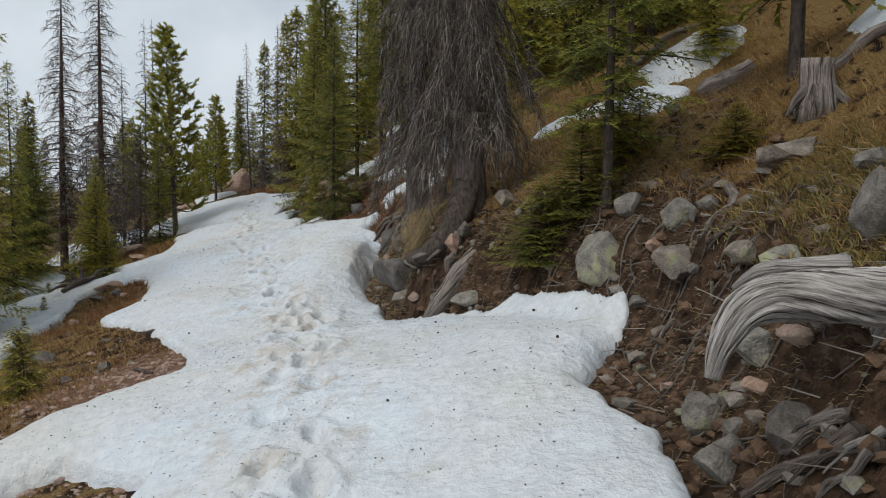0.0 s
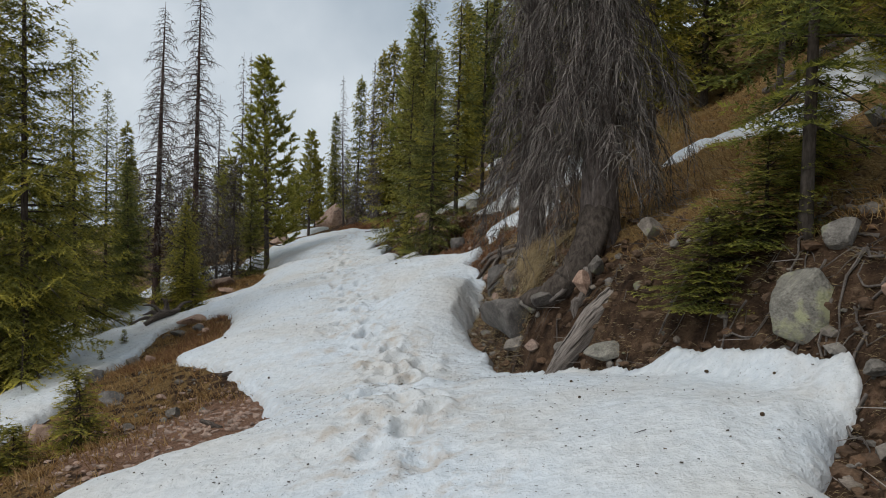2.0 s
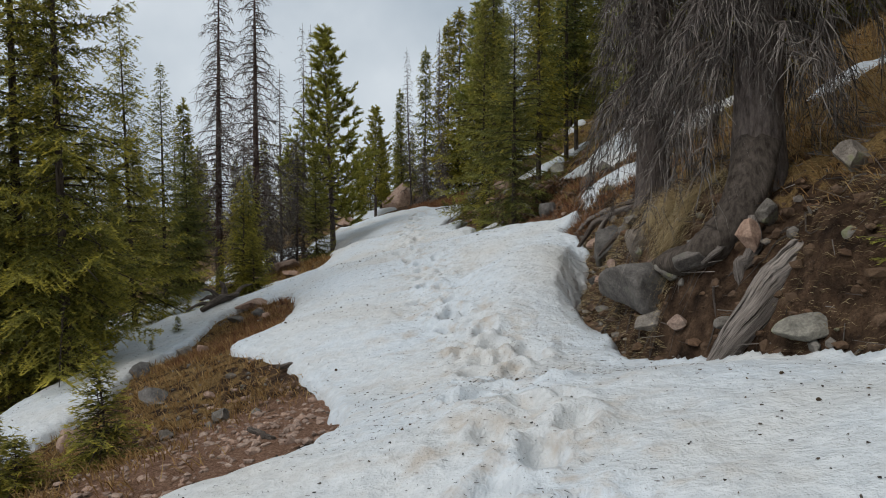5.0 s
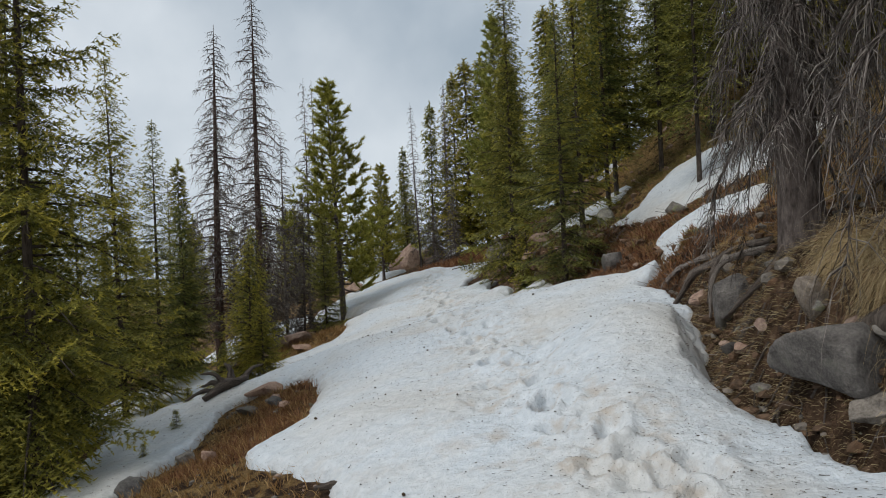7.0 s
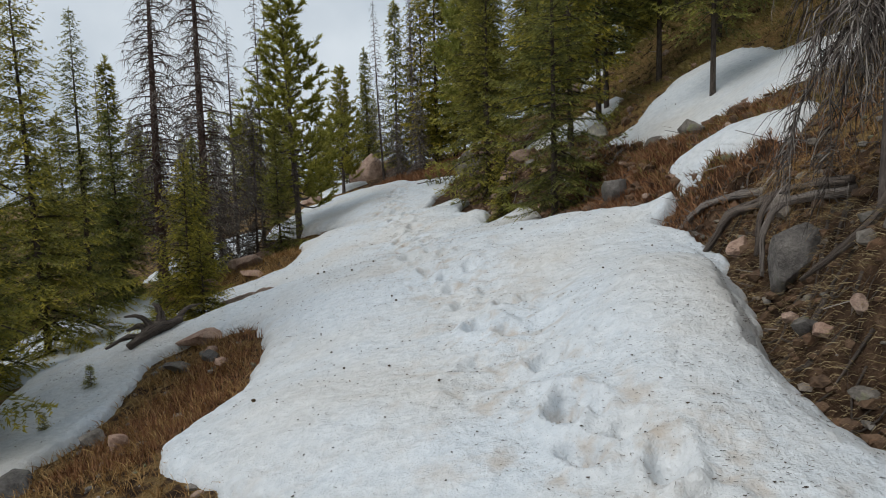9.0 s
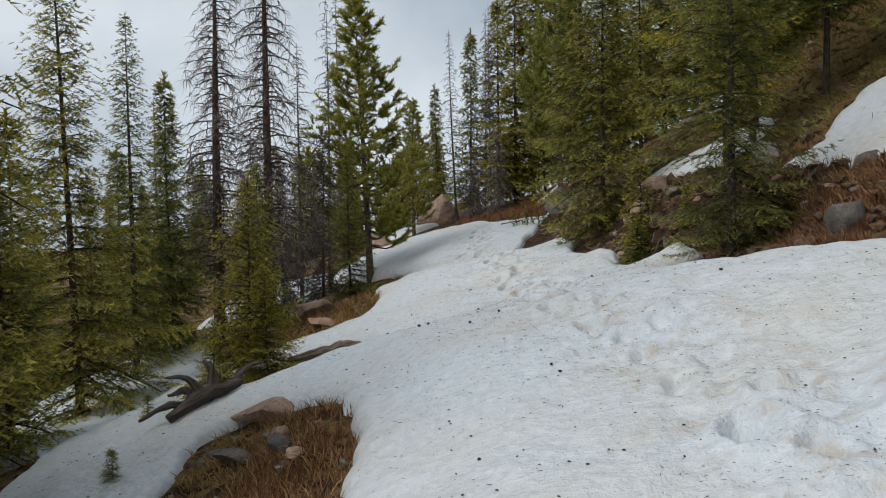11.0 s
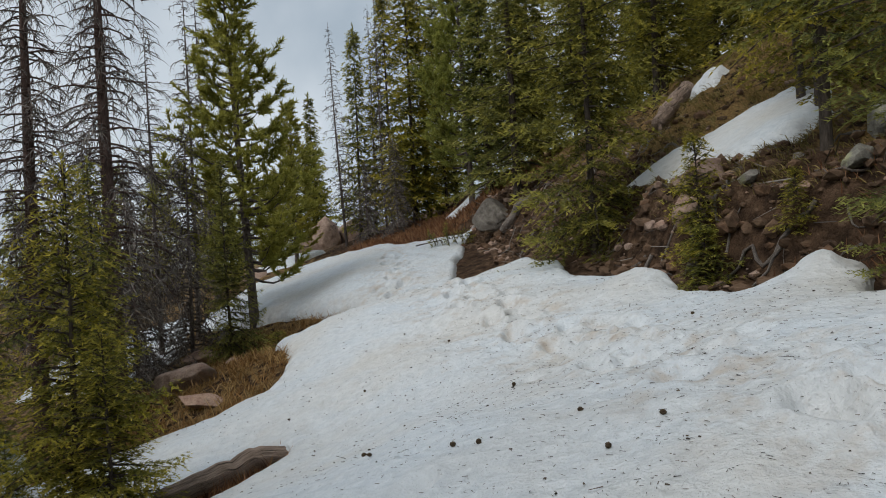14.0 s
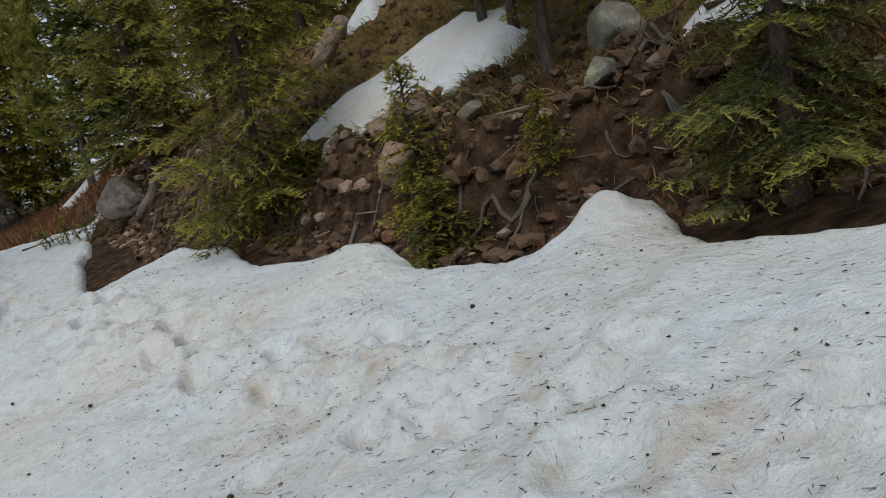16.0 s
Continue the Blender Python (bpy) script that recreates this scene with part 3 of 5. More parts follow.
def trunk_piece(height, r0, seed, flare=1.5, bend=0.15):
    rng = random.Random(seed)
    n = 14
    px, py = rng.uniform(-bend, bend), rng.uniform(-bend, bend)
    pts, rad = [], []
    for i in range(n):
        t = (i / (n - 1)) ** 1.3
        pts.append((px * math.sin(t * 3) * 0.6, py * math.sin(t * 2.3) * 0.6, -0.35 + t * (height + 0.35)))
        rad.append(max(r0 * (1 - t) ** 0.85 * (1 + (flare - 1) * math.exp(-t * height / 0.3)), 0.006))
    return tube(pts, rad, 10, seed, 0.05, 0, True, 0.04)


def tris_mesh(name, a, b, c, mat, tip_tone=None):
    """Loose blades: three arrays of corners; tip_tone: 0 for dark inner blades, 1 at the pale tips."""
    n = len(a)
    v = np.stack([a, b, c], 1).reshape(-1, 3)
    me = mesh_of(name, v, np.arange(3 * n).reshape(n, 3), mat, False)
    if tip_tone is not None:
        at = me.attributes.new("tip_tone", "FLOAT", "POINT")
        at.data.foreach_set("value", np.repeat(np.clip(tip_tone, 0, 1), 3).astype(np.float32))
    return me


def unit(v):
    return v / (np.linalg.norm(v, axis=-1, keepdims=True) + 1e-9)


def spruce_meshes(height, spread, seed, mat, bark, clear=0.05, density=1.0, needle=0.08, wide=0.026, r0=None):
    """A spruce: a trunk with whorls of limbs, and flat drooping boughs of needled side twigs."""
    rng = np.random.RandomState(seed)
    r0 = r0 or 0.0095 * height + 0.015
    pieces = [trunk_piece(height, r0, seed, 1.4, 0.06)]
    A, B, C, Y = [], [], [], []
    up = np.array([0, 0, 1.0])
    gap = 0.088 * height ** 0.6 / density
    lobes = rng.uniform(0, 6.28, 3)
    boughs, z, turn = [], height * clear, 0.0
    while z < height * 0.985:
        n = rng.randint(4, 7)
        turn += rng.uniform(0.4, 1.0)
        for j in range(n):
            boughs.append((z + rng.uniform(-0.16, 0.16) * gap, turn + 6.2832 * j / n + rng.uniform(-0.35, 0.35), rng.uniform(0.62, 1.25)))
        for j in range(rng.randint(2, 4)):
            boughs.append((z + rng.uniform(0.3, 0.7) * gap, rng.uniform(0, 6.28), rng.uniform(0.3, 0.7)))
        z += gap * rng.uniform(0.8, 1.25)
    for k, (z0, az, size) in enumerate(boughs):
        t = min(max(z0 / height, 0.0), 0.995)
        if rng.uniform() < 0.08:
            continue
        shape = (1 - t) ** 0.74 * (0.6 + 0.4 * min(1, (t - clear + 0.06) / 0.15))
        lobe = 1 + 0.22 * math.sin(2 * az + lobes[0] + 5 * t) + 0.16 * math.sin(az + lobes[1] - 9 * t)
        L = spread * shape * size * lobe + 0.045
        out = np.array([math.cos(az), math.sin(az), 0])
        lift = rng.uniform(-0.05, 0.25) + 0.7 * t ** 2 - 0.36 * (1 - t)
        sag = rng.uniform(0.12, 0.34) * (1 - t)
        m = max(4, int(L / (needle * 0.8)))
        s = (np.arange(m) + rng.uniform(0, 1, m)) / m * 0.92 + 0.08
        spine = out * (s * L)[:, None] + up * (z0 + lift * L * s - sag * L * s ** 2 + 0.24 * L * s ** 4)[:, None]
        side = np.array([-out[1], out[0], 0])
        sign = np.where(np.arange(m) % 2 == 0, 1, -1)[:, None]
        tl = 0.38 * L * (1 - s) ** 0.6 * rng.uniform(0.45, 1.25, m) + needle * 1.15
        td = unit(out * rng.uniform(0.5, 1.0, m)[:, None] + side * sign + up * rng.uniform(-0.42, 0.08, m)[:, None])
        bough_tone = rng.uniform(-0.15, 0.2)
        for i in range(m):
            q = max(5, int(tl[i] / (needle * 0.19)))
            w = (np.arange(q) + 0.5) / q
            p = spine[i] + td[i] * (w * tl[i])[:, None] - up * (0.22 * tl[i] * w ** 2)[:, None]
            ph = rng.uniform(0, 6.28, q)
            lat = unit(np.cross(td[i], (0, 0, 1)))
            upv = np.cross(lat, td[i])
            nd = unit(td[i] * 0.85 + lat * (np.cos(ph) * 0.85)[:, None] + upv * (np.sin(ph) * 0.45 + 0.12)[:, None])
            ln = needle * rng.uniform(0.6, 1.25, (q, 1))
            cross = unit(np.cross(nd, upv + rng.uniform(-0.6, 0.6, (q, 3)))) * wide * 0.5
            A.append(p - cross)
            B.append(p + cross)
            C.append(p + nd * ln)
            # paler outward along twig and bough, so the inner crown is coloured as shaded
            Y.append(0.95 * w ** 2 + 0.7 * s[i] ** 2 - 0.35 + bough_tone + rng.uniform(-0.15, 0.15, q))
        if k % 2 == 0 or height < 4:
            sl = np.linspace(0, 0.85, 4)
            pts = np.array([0, 0, z0]) + out * (sl * L)[:, None] + up * (lift * L * sl - sag * L * sl ** 2)[:, None]
            pieces.append(tube(pts, 0.013 * (0.3 + L) * (1.02 - sl), 3, 1, cap=False))
    q = 40
    z = height + rng.uniform(-0.35, 0.1, q) * min(1, height / 4)
    p = np.stack([np.zeros(q), np.zeros(q), z], 1)
    nd = unit(rng.uniform(-1, 1, (q, 3)) + up)
    cross = unit(np.cross(nd, rng.uniform(-1, 1, (q, 3)))) * wide * 0.4
    A.append(p - cross), B.append(p + cross), C.append(p + nd * needle * 1.2), Y.append(np.full(q, 0.5))
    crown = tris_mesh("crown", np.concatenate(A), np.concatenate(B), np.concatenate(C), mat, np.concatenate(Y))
    v, f, u = joined(pieces)
    return mesh_of("trunk", v, f, bark, True, u), crown


def ribbon_twigs(starts, dirs, lengths, sag, width, rng, steps_=4):
    """Thin drooping twigs as narrow tapering strips."""
    n = len(starts)
    prev, A, B, C = starts, [], [], []
    side = unit(np.cross(dirs, rng.uniform(-1, 1, (n, 3))))
    d = dirs.copy()
    for k in range(steps_):
        d = unit(d + np.array([0, 0, -1]) * sag[:, None] + rng.uniform(-0.42, 0.42, (n, 3)))
        nxt = prev + d * (lengths / steps_)[:, None]
        w0, w1 = width * (1 - k / steps_) * 0.5 + 0.001, width * (1 - (k + 1) / steps_) * 0.5 + 0.0006
        A += [prev - side * w0, prev + side * w0]
        B += [prev + side * w0, nxt + side * w1]
        C += [nxt - side * w1, nxt - side * w1]
        prev = nxt
    return np.concatenate(A), np.concatenate(B), np.concatenate(C)


def dead_meshes(height, spread, seed, bark, branches, twigs, droop, r0, low=0.08, fine=0.008):
    """A bare dead conifer: trunk, limbs and fine twigs."""
    rng = np.random.RandomState(seed)
    limbs, st, dr, ln = [trunk_piece(height, r0, seed, 1.5, 0.1)], [], [], []
    for k in range(branches):
        t = low + (0.98 - low) * ((k + rng.uniform(0, 1)) / branches)
        L = spread * (1 - t) ** 0.6 * rng.uniform(0.35, 1.15) + 0.08
        az = k * 2.399 + rng.uniform(-0.7, 0.7)
        out = np.array([math.cos(az), math.sin(az), 0])
        s = np.linspace(0, 1, 6)
        bow = rng.uniform(0.4, 1.1) * droop
        wig = rng.uniform(-0.07, 0.07, (6, 3)) * s[:, None] * L
        pts = np.array([0, 0, height * t]) + out * (s * L * (1 - 0.25 * bow * s))[:, None] + np.array([0, 0, 1]) * (rng.uniform(-0.05, 0.25) * L * s - bow * L * s ** 2 * 0.8)[:, None] + wig
        limbs.append(tube(pts, (0.008 + 0.010 * L) * (1.05 - s), 4, k, cap=False))
        m = max(1, int(twigs * L))
        q = rng.uniform(0.15, 1.0, m)
        base = np.stack([np.interp(q, s, pts[:, i]) for i in range(3)], 1)
        st.append(base)
        dr.append(unit(out * 0.6 + rng.uniform(-1, 1, (m, 3)) * np.array([1, 1, 0.5])))
        ln.append(L * rng.uniform(0.18, 0.5, m) + 0.06)
    v, f, u = joined(limbs)
    st, dr, ln = np.concatenate(st), np.concatenate(dr), np.concatenate(ln)
    a, b, c = ribbon_twigs(st, dr, ln, np.full(len(st), 0.55 * droop), fine, rng)
    return mesh_of("trunk", v, f, bark, True, u), tris_mesh("crown", a, b, c, DEAD_TWIGS)


def pine_meshes(height, spread, seed, mat, bark, clear=0.18, dense=1.0):
    """An open pine with upswept limbs that end in needle tufts."""
    rng = np.random.RandomState(seed)
    A, B, C, Y, limbs = [], [], [], [], [trunk_piece(height, 0.014 * height, seed, 1.3, 0.12)]
    count = int(62 * dense)
    for k in range(count):
        t = clear + (1 - clear) * ((k + rng.uniform(0, 1)) / count)
        L = spread * (1 - t) ** 0.92 * rng.uniform(0.5, 1.15) * (0.6 + 0.4 * min(1, (t - clear) / 0.15)) + 0.12
        az = k * 2.399 + rng.uniform(-0.6, 0.6)
        out = np.array([math.cos(az), math.sin(az), 0])
        s = np.linspace(0, 1, 6)
        up = rng.uniform(0.0, 0.3) + 0.5 * t
        pts = np.array([0, 0, height * t]) + out * (s * L)[:, None] + np.array([0, 0, 1]) * (up * L * s - 0.25 * L * np.sin(s * 3.1) * (1 - t) + 0.22 * L * s ** 3)[:, None]
        limbs.append(tube(pts, (0.012 + 0.014 * L) * (1.05 - s), 4, k, cap=False))
        m = max(6, int(14 * L))
        q = np.clip(rng.uniform(0.42, 1.04, m), 0, 1)
        base = np.stack([np.interp(q, s, pts[:, i]) for i in range(3)], 1)
        off = unit(rng.uniform(-1, 1, (m, 3)) * np.array([1, 1, 0.5]) + out * 0.7 + np.array([0, 0, 0.45]))
        tip = base + off * (rng.uniform(0.06, 0.30, m) * (0.6 + 0.5 * L))[:, None]
        for b0, o in zip(tip, off):
            r = 54
            w = rng.uniform(-0.20, 0.06, (r, 1))
            nd = unit(o * 0.9 + rng.uniform(-1, 1, (r, 3)) + np.array([0, 0, 0.35]))
            cr = unit(np.cross(nd, rng.uniform(-1, 1, (r, 3)))) * 0.013
            p = b0 + o * w
            # tuft needles darken towards the limb, shade put into their colour
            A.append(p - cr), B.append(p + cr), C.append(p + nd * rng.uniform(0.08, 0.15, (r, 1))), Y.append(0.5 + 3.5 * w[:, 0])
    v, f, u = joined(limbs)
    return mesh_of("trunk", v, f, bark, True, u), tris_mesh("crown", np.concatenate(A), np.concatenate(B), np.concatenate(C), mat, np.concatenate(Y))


def tree(name, meshes, names, label, group):
    e = new(name)
    for nm, me in zip(names, meshes):
        part(nm, me, e)
    return tagged(e, label, "tree", group)


def plant(proto, x, y, height, base, turn=None, lean=(0, 0), sink=0.05, fat=1.0, label=""):
    """A copy of a tree at a place, scaled to a height."""
    k = height / base
    z = float(relief(np.array([x]), np.array([y]))[0]) - sink
    turn = (x * 37.7 + y * 91.3) % 360 if turn is None else turn
    m = pose(x, y, z, lean[0], lean[1], turn)
    t = copy_thing(proto, m)
    t.scale = (k * fat, k * fat, k)
    if label:
        t["label"] = label
    return t


CN = DN = ("trunk", "crown")
FOREST = "conifers on the slope"
protos = {
    "tall_a": (tree("spruce_tree", spruce_meshes(8, 1.75, 11, NEEDLES, SPRUCE_BARK, 0.05, 1.5), CN, "tall green spruce on the slope", FOREST), 8),
    "tall_b": (tree("spruce_tree", spruce_meshes(8, 1.45, 12, DARK_NEEDLES, SPRUCE_BARK, 0.08, 1.5), CN, "tall narrow dark green spruce on the slope", FOREST), 8),
    "tall_c": (tree("spruce_tree", spruce_meshes(7, 1.45, 13, NEEDLES, SPRUCE_BARK, 0.14, 1.4), CN, "green spruce with a bare lower trunk", FOREST), 7),
    "mid_a": (tree("spruce_tree", spruce_meshes(5, 1.25, 14, NEEDLES, SPRUCE_BARK, 0.03, 1.5), CN, "bright green spruce with boughs to the ground", FOREST), 5),
    "near": (tree("spruce_tree", spruce_meshes(5, 1.05, 14, DARK_NEEDLES, SPRUCE_BARK, 0.06, 1.7, 0.05, 0.014), CN, "dark green spruce with thin drooping boughs above the snow", FOREST), 5),
    "open": (tree("spruce_tree", spruce_meshes(5.4, 1.15, 27, NEEDLES, SPRUCE_BARK, 0.17, 0.85, 0.055, 0.017, 0.055), CN, "slender green spruce with open boughs on the bank", FOREST), 5.4),
    "mid_b": (tree("spruce_tree", spruce_meshes(5, 1.35, 15, DARK_NEEDLES, SPRUCE_BARK, 0.05, 1.5), CN, "dark green spruce at the edge of the snow", FOREST), 5),
    "thin": (tree("spruce_tree", spruce_meshes(7, 1.0, 16, DARK_NEEDLES, SPRUCE_BARK, 0.18, 1.3, r0=0.055), CN, "thin dark spruce with a bare trunk", FOREST), 7),
    "young": (tree("young_spruce", spruce_meshes(2.5, 0.85, 17, NEEDLES, SPRUCE_BARK, 0.02, 1.6, 0.05, 0.016), CN, "young bushy green spruce beside the snow", FOREST), 2.5),
    "sapling": (tree("spruce_sapling", spruce_meshes(0.8, 0.32, 18, NEEDLES, SPRUCE_BARK, 0.05, 1.3, 0.04, 0.012, 0.012), CN, "small green spruce sapling in dry grass", FOREST), 0.8),
    "far_a": (tree("spruce_tree", spruce_meshes(8, 1.55, 24, NEEDLES, SPRUCE_BARK, 0.06, 1.25, 0.17, 0.066), CN, "green spruce in the forest beyond", FOREST), 8),
    "far_b": (tree("spruce_tree", spruce_meshes(8, 1.3, 25, DARK_NEEDLES, SPRUCE_BARK, 0.08, 1.25, 0.17, 0.066), CN, "dark green spruce in the forest beyond", FOREST), 8),
    "far_c": (tree("spruce_tree", spruce_meshes(8, 1.1, 26, DARK_NEEDLES, SPRUCE_BARK, 0.13, 1.15, 0.17, 0.06), CN, "narrow dark spruce in the forest beyond", FOREST), 8),
    "pine": (tree("pine_tree", pine_meshes(7.5, 1.95, 19, PINE_NEEDLES, DEAD_BARK, 0.14, 1.8), CN, "open yellow-green pine with upswept limbs", FOREST), 7.5),
    "snag_a": (tree("dead_tree", dead_meshes(10, 1.5, 21, RED_BARK, 230, 24, 0.8, 0.14, 0.16, 0.018), DN, "tall bare dead conifer with thin grey twigs", "dead trees"), 10),
    "snag_b": (tree("dead_tree", dead_meshes(7, 0.8, 22, DEAD_BARK, 130, 22, 0.6, 0.06, 0.12, 0.015), DN, "slender bare dead conifer", "dead trees"), 7),
    "snag_c": (tree("dead_tree", dead_meshes(4.5, 1.2, 23, DEAD_BARK, 140, 36, 0.9, 0.05, 0.04, 0.014), DN, "low dead tree thick with grey twigs", "dead trees"), 4.5),
}

# trees by name of kind: x, y, height, breadth
PLANTED = [
    ("tall_a", -8.5, 12.9, 9.4, 0.72), ("tall_b", -10.0, 12.3, 9.5, 0.8), ("tall_a", -11.5, 19.0, 7.6, 0.8), ("tall_b", -12.0, 21.1, 6.5, 0.85),
    ("tall_b", -12.6, 23.1, 5.7, 0.85), ("mid_b", -10.9, 17.0, 4.2, 0.85), ("mid_b", -10.7, 14.8, 3.6, 0.85), ("mid_b", -12.0, 22.3, 4.3, 0.85),
    ("mid_a", -10.1, 22.0, 3.2, 0.9), ("young", -8.4, 18.2, 2.75, 0.74), ("young", -8.05, 18.0, 1.5, 1.0), ("mid_b", -9.95, 26.6, 3.6, 0.75),
    ("near", -2.6, 17.95, 4.7, 0.9), ("mid_b", -3.97, 23.2, 5.6, 0.8), ("tall_c", -2.3, 20.25, 6.2, 0.8), ("thin", -1.75, 21.5, 7.0, 1.0),
    ("thin", -1.54, 22.4, 7.2, 1.0), ("thin", -0.6, 22.0, 7.0, 1.0), ("thin", -0.32, 18.5, 6.4, 0.9), ("tall_b", -4.5, 29.2, 8.6, 0.95), ("thin", -3.0, 30.6, 7.0, 0.9),
    ("open", 1.6, 7.45, 5.4, 1.0), ("young", 1.0, 7.75, 0.8, 1.9), ("young", 1.4, 7.7, 0.9, 1.9), ("young", 1.9, 8.3, 1.1, 1.5), ("thin", 3.3, 13.8, 8.0, 0.9), ("tall_c", 3.6, 7.9, 7.5, 0.9),
    ("young", 4.6, 13.2, 1.9, 1.0), ("young", 2.75, 7.2, 0.5, 2.2), ("young", 2.3, 9.0, 0.45, 2.2),
    ("tall_b", -11.7, 44.6, 6.5, 0.8), ("tall_a", -9.2, 38.8, 7.2, 0.7), ("tall_a", -8.1, 39.1, 8.2, 0.8), ("tall_a", -7.2, 37.1, 8.2, 0.9), ("tall_c", -6.2, 38.2, 7.0, 0.7), ("tall_b", -4.9, 33.4, 6.6, 1.0), ("tall_a", -6.9, 40.7, 9.0, 0.9), ("tall_c", -11.8, 40.7, 3.9, 1.0), ("mid_a", -12.2, 38.6, 2.8, 1.0),
    ("tall_b", -11.5, 43.5, 5.0, 0.9), ("tall_a", -3.4, 35.5, 8.0, 0.9), ("tall_b", -2.2, 33.0, 8.0, 0.9), ("tall_b", -0.8, 31.0, 8.0, 0.9), ("tall_a", 0.6, 29.0, 8.5, 0.9),
    ("tall_c", -1.9, 27.6, 7.0, 0.9), ("tall_b", 0.3, 25.5, 8.0, 0.8), ("tall_b", 1.6, 24.0, 8.0, 0.9), ("tall_a", 2.6, 21.8, 8.5, 0.9), ("thin", 0.6, 22.6, 8.0, 1.1),
    ("tall_b", 3.4, 19.5, 8.5, 0.9), ("tall_c", 2.0, 17.6, 7.5, 0.9), ("tall_b", 4.6, 17.2, 8.5, 0.9), ("tall_a", 5.6, 20.0, 9.0, 0.9), ("thin", 6.3, 15.6, 8.0, 1.1),
    ("tall_b", 7.6, 14.0, 9.0, 0.9), ("tall_a", 8.2, 11.2, 9.0, 0.9), ("tall_b", 1.1, 33.0, 8.5, 1.0), ("tall_b", 2.4, 28.0, 9.0, 0.9), ("tall_a", -5.9, 43.0, 8.5, 1.0),
    ("tall_b", -3.6, 40.5, 8.5, 1.0), ("tall_a", -1.2, 37.5, 8.5, 1.0),
    ("pine", -10.0, 28.3, 7.55, 1.0), ("pine", -10.9, 36.4, 4.9, 1.0), ("pine", -12.4, 33.5, 4.0, 1.1), ("pine", -5.4, 34.6, 8.6, 0.8),
    ("snag_a", -12.6, 25.1, 10.2, 1.0), ("snag_a", -10.75, 23.9, 9.8, 0.9), ("snag_b", -11.8, 28.0, 6.9, 1.0), ("snag_b", -11.5, 29.2, 8.4, 0.7), ("snag_b", -11.4, 30.3, 8.5, 0.7),
    ("snag_b", -9.5, 37.6, 7.3, 0.8), ("snag_b", -8.8, 40.0, 8.2, 0.6), ("snag_b", -8.2, 37.8, 7.8, 0.6), ("snag_c", -11.2, 25.6, 4.2, 1.0), ("snag_c", -10.9, 27.2, 4.6, 0.9),
    ("snag_c", -12.4, 26.6, 5.0, 1.0), ("snag_c", -7.6, 35.6, 3.0, 1.0), ("snag_c", -8.6, 36.2, 2.6, 1.0), ("snag_b", -13.4, 24.2, 6.0, 1.0),
    ("sapling", -3.42, 20.45, 1.1, 0.8), ("sapling", -3.5, 20.15, 0.55, 1.5), ("sapling", -2.9, 19.6, 0.5, 1.0), ("sapling", -4.95, 8.75, 0.85, 1.25), ("sapling", -5.6, 8.2, 0.8, 1.4), ("sapling", -5.2, 8.1, 0.45, 1.5),
    ("sapling", -7.75, 14.6, 0.42, 0.8), ("sapling", -7.55, 13.5, 0.35, 0.8), ("sapling", -8.5, 16.2, 0.45, 0.9), ("sapling", -8.6, 24.6, 0.45, 2.0), ("young", -9.0, 18.4, 1.1, 1.0),
    ("tall_b", -9.8, 13.5, 9.6, 0.95), ("mid_b", -9.9, 12.9, 4.6, 0.9), ("tall_a", -11.2, 15.7, 8.5, 0.85),
]
for kind, x, y, h, fat in PLANTED:
    if kind.startswith("tall") and (y > 30 or x > 2 or x < -12.3):
        kind = kind.replace("tall", "far")
    proto, base = protos[kind]
    plant(proto, x, y, h, base, fat=fat, lean=(1.2 * math.sin(x * 7), 1.2 * math.cos(y * 5)))
rng = random.Random(8)
FAR_KINDS = ["far_a", "far_b", "far_c", "far_b"]
for i in range(64):
    x, y = rng.uniform(-48, -14), rng.uniform(14, 75)
    if x > -17 and 24 < y < 30:
        continue
    proto, base = protos[rng.choice(FAR_KINDS)]
    plant(proto, x, y, rng.uniform(5.0, 8.2), base, fat=rng.uniform(0.8, 1.1))
for i in range(22):
    x, y = rng.uniform(-9, 26), rng.uniform(42, 80)
    proto, base = protos[rng.choice(FAR_KINDS)]
    plant(proto, x, y, rng.uniform(5.0, 8), base, fat=rng.uniform(0.8, 1.1))
for i in range(22):
    x, y = rng.uniform(6.5, 22), rng.uniform(9, 40)
    proto, base = protos[rng.choice(FAR_KINDS)]
    plant(proto, x, y, rng.uniform(7.0, 10), base, fat=rng.uniform(0.8, 1.1))
for proto, base in protos.values():
    for o in (*proto.children_recursive, proto):
        bpy.data.objects.remove(o)

# the two big dead spruces on the bank
big = [(-0.40, 12.05, 9.5, 31, 1.0, 0.19), (0.36, 10.36, 10.5, 32, 1.35, 0.22)]
for x, y, h, seed, spread, r0 in big:
    t = tree("dead_spruce", dead_meshes(h, spread, seed, DEAD_BARK, 380, 90, 1.6, r0, 0.11, 0.0085), DN, "big dead spruce with drooping grey-brown twigs on the bank", "dead trees")
    t.matrix_basis = pose(x, y, float(ground(x, y)) - 0.1, 0, 0, 20)

# ---- rocks ----


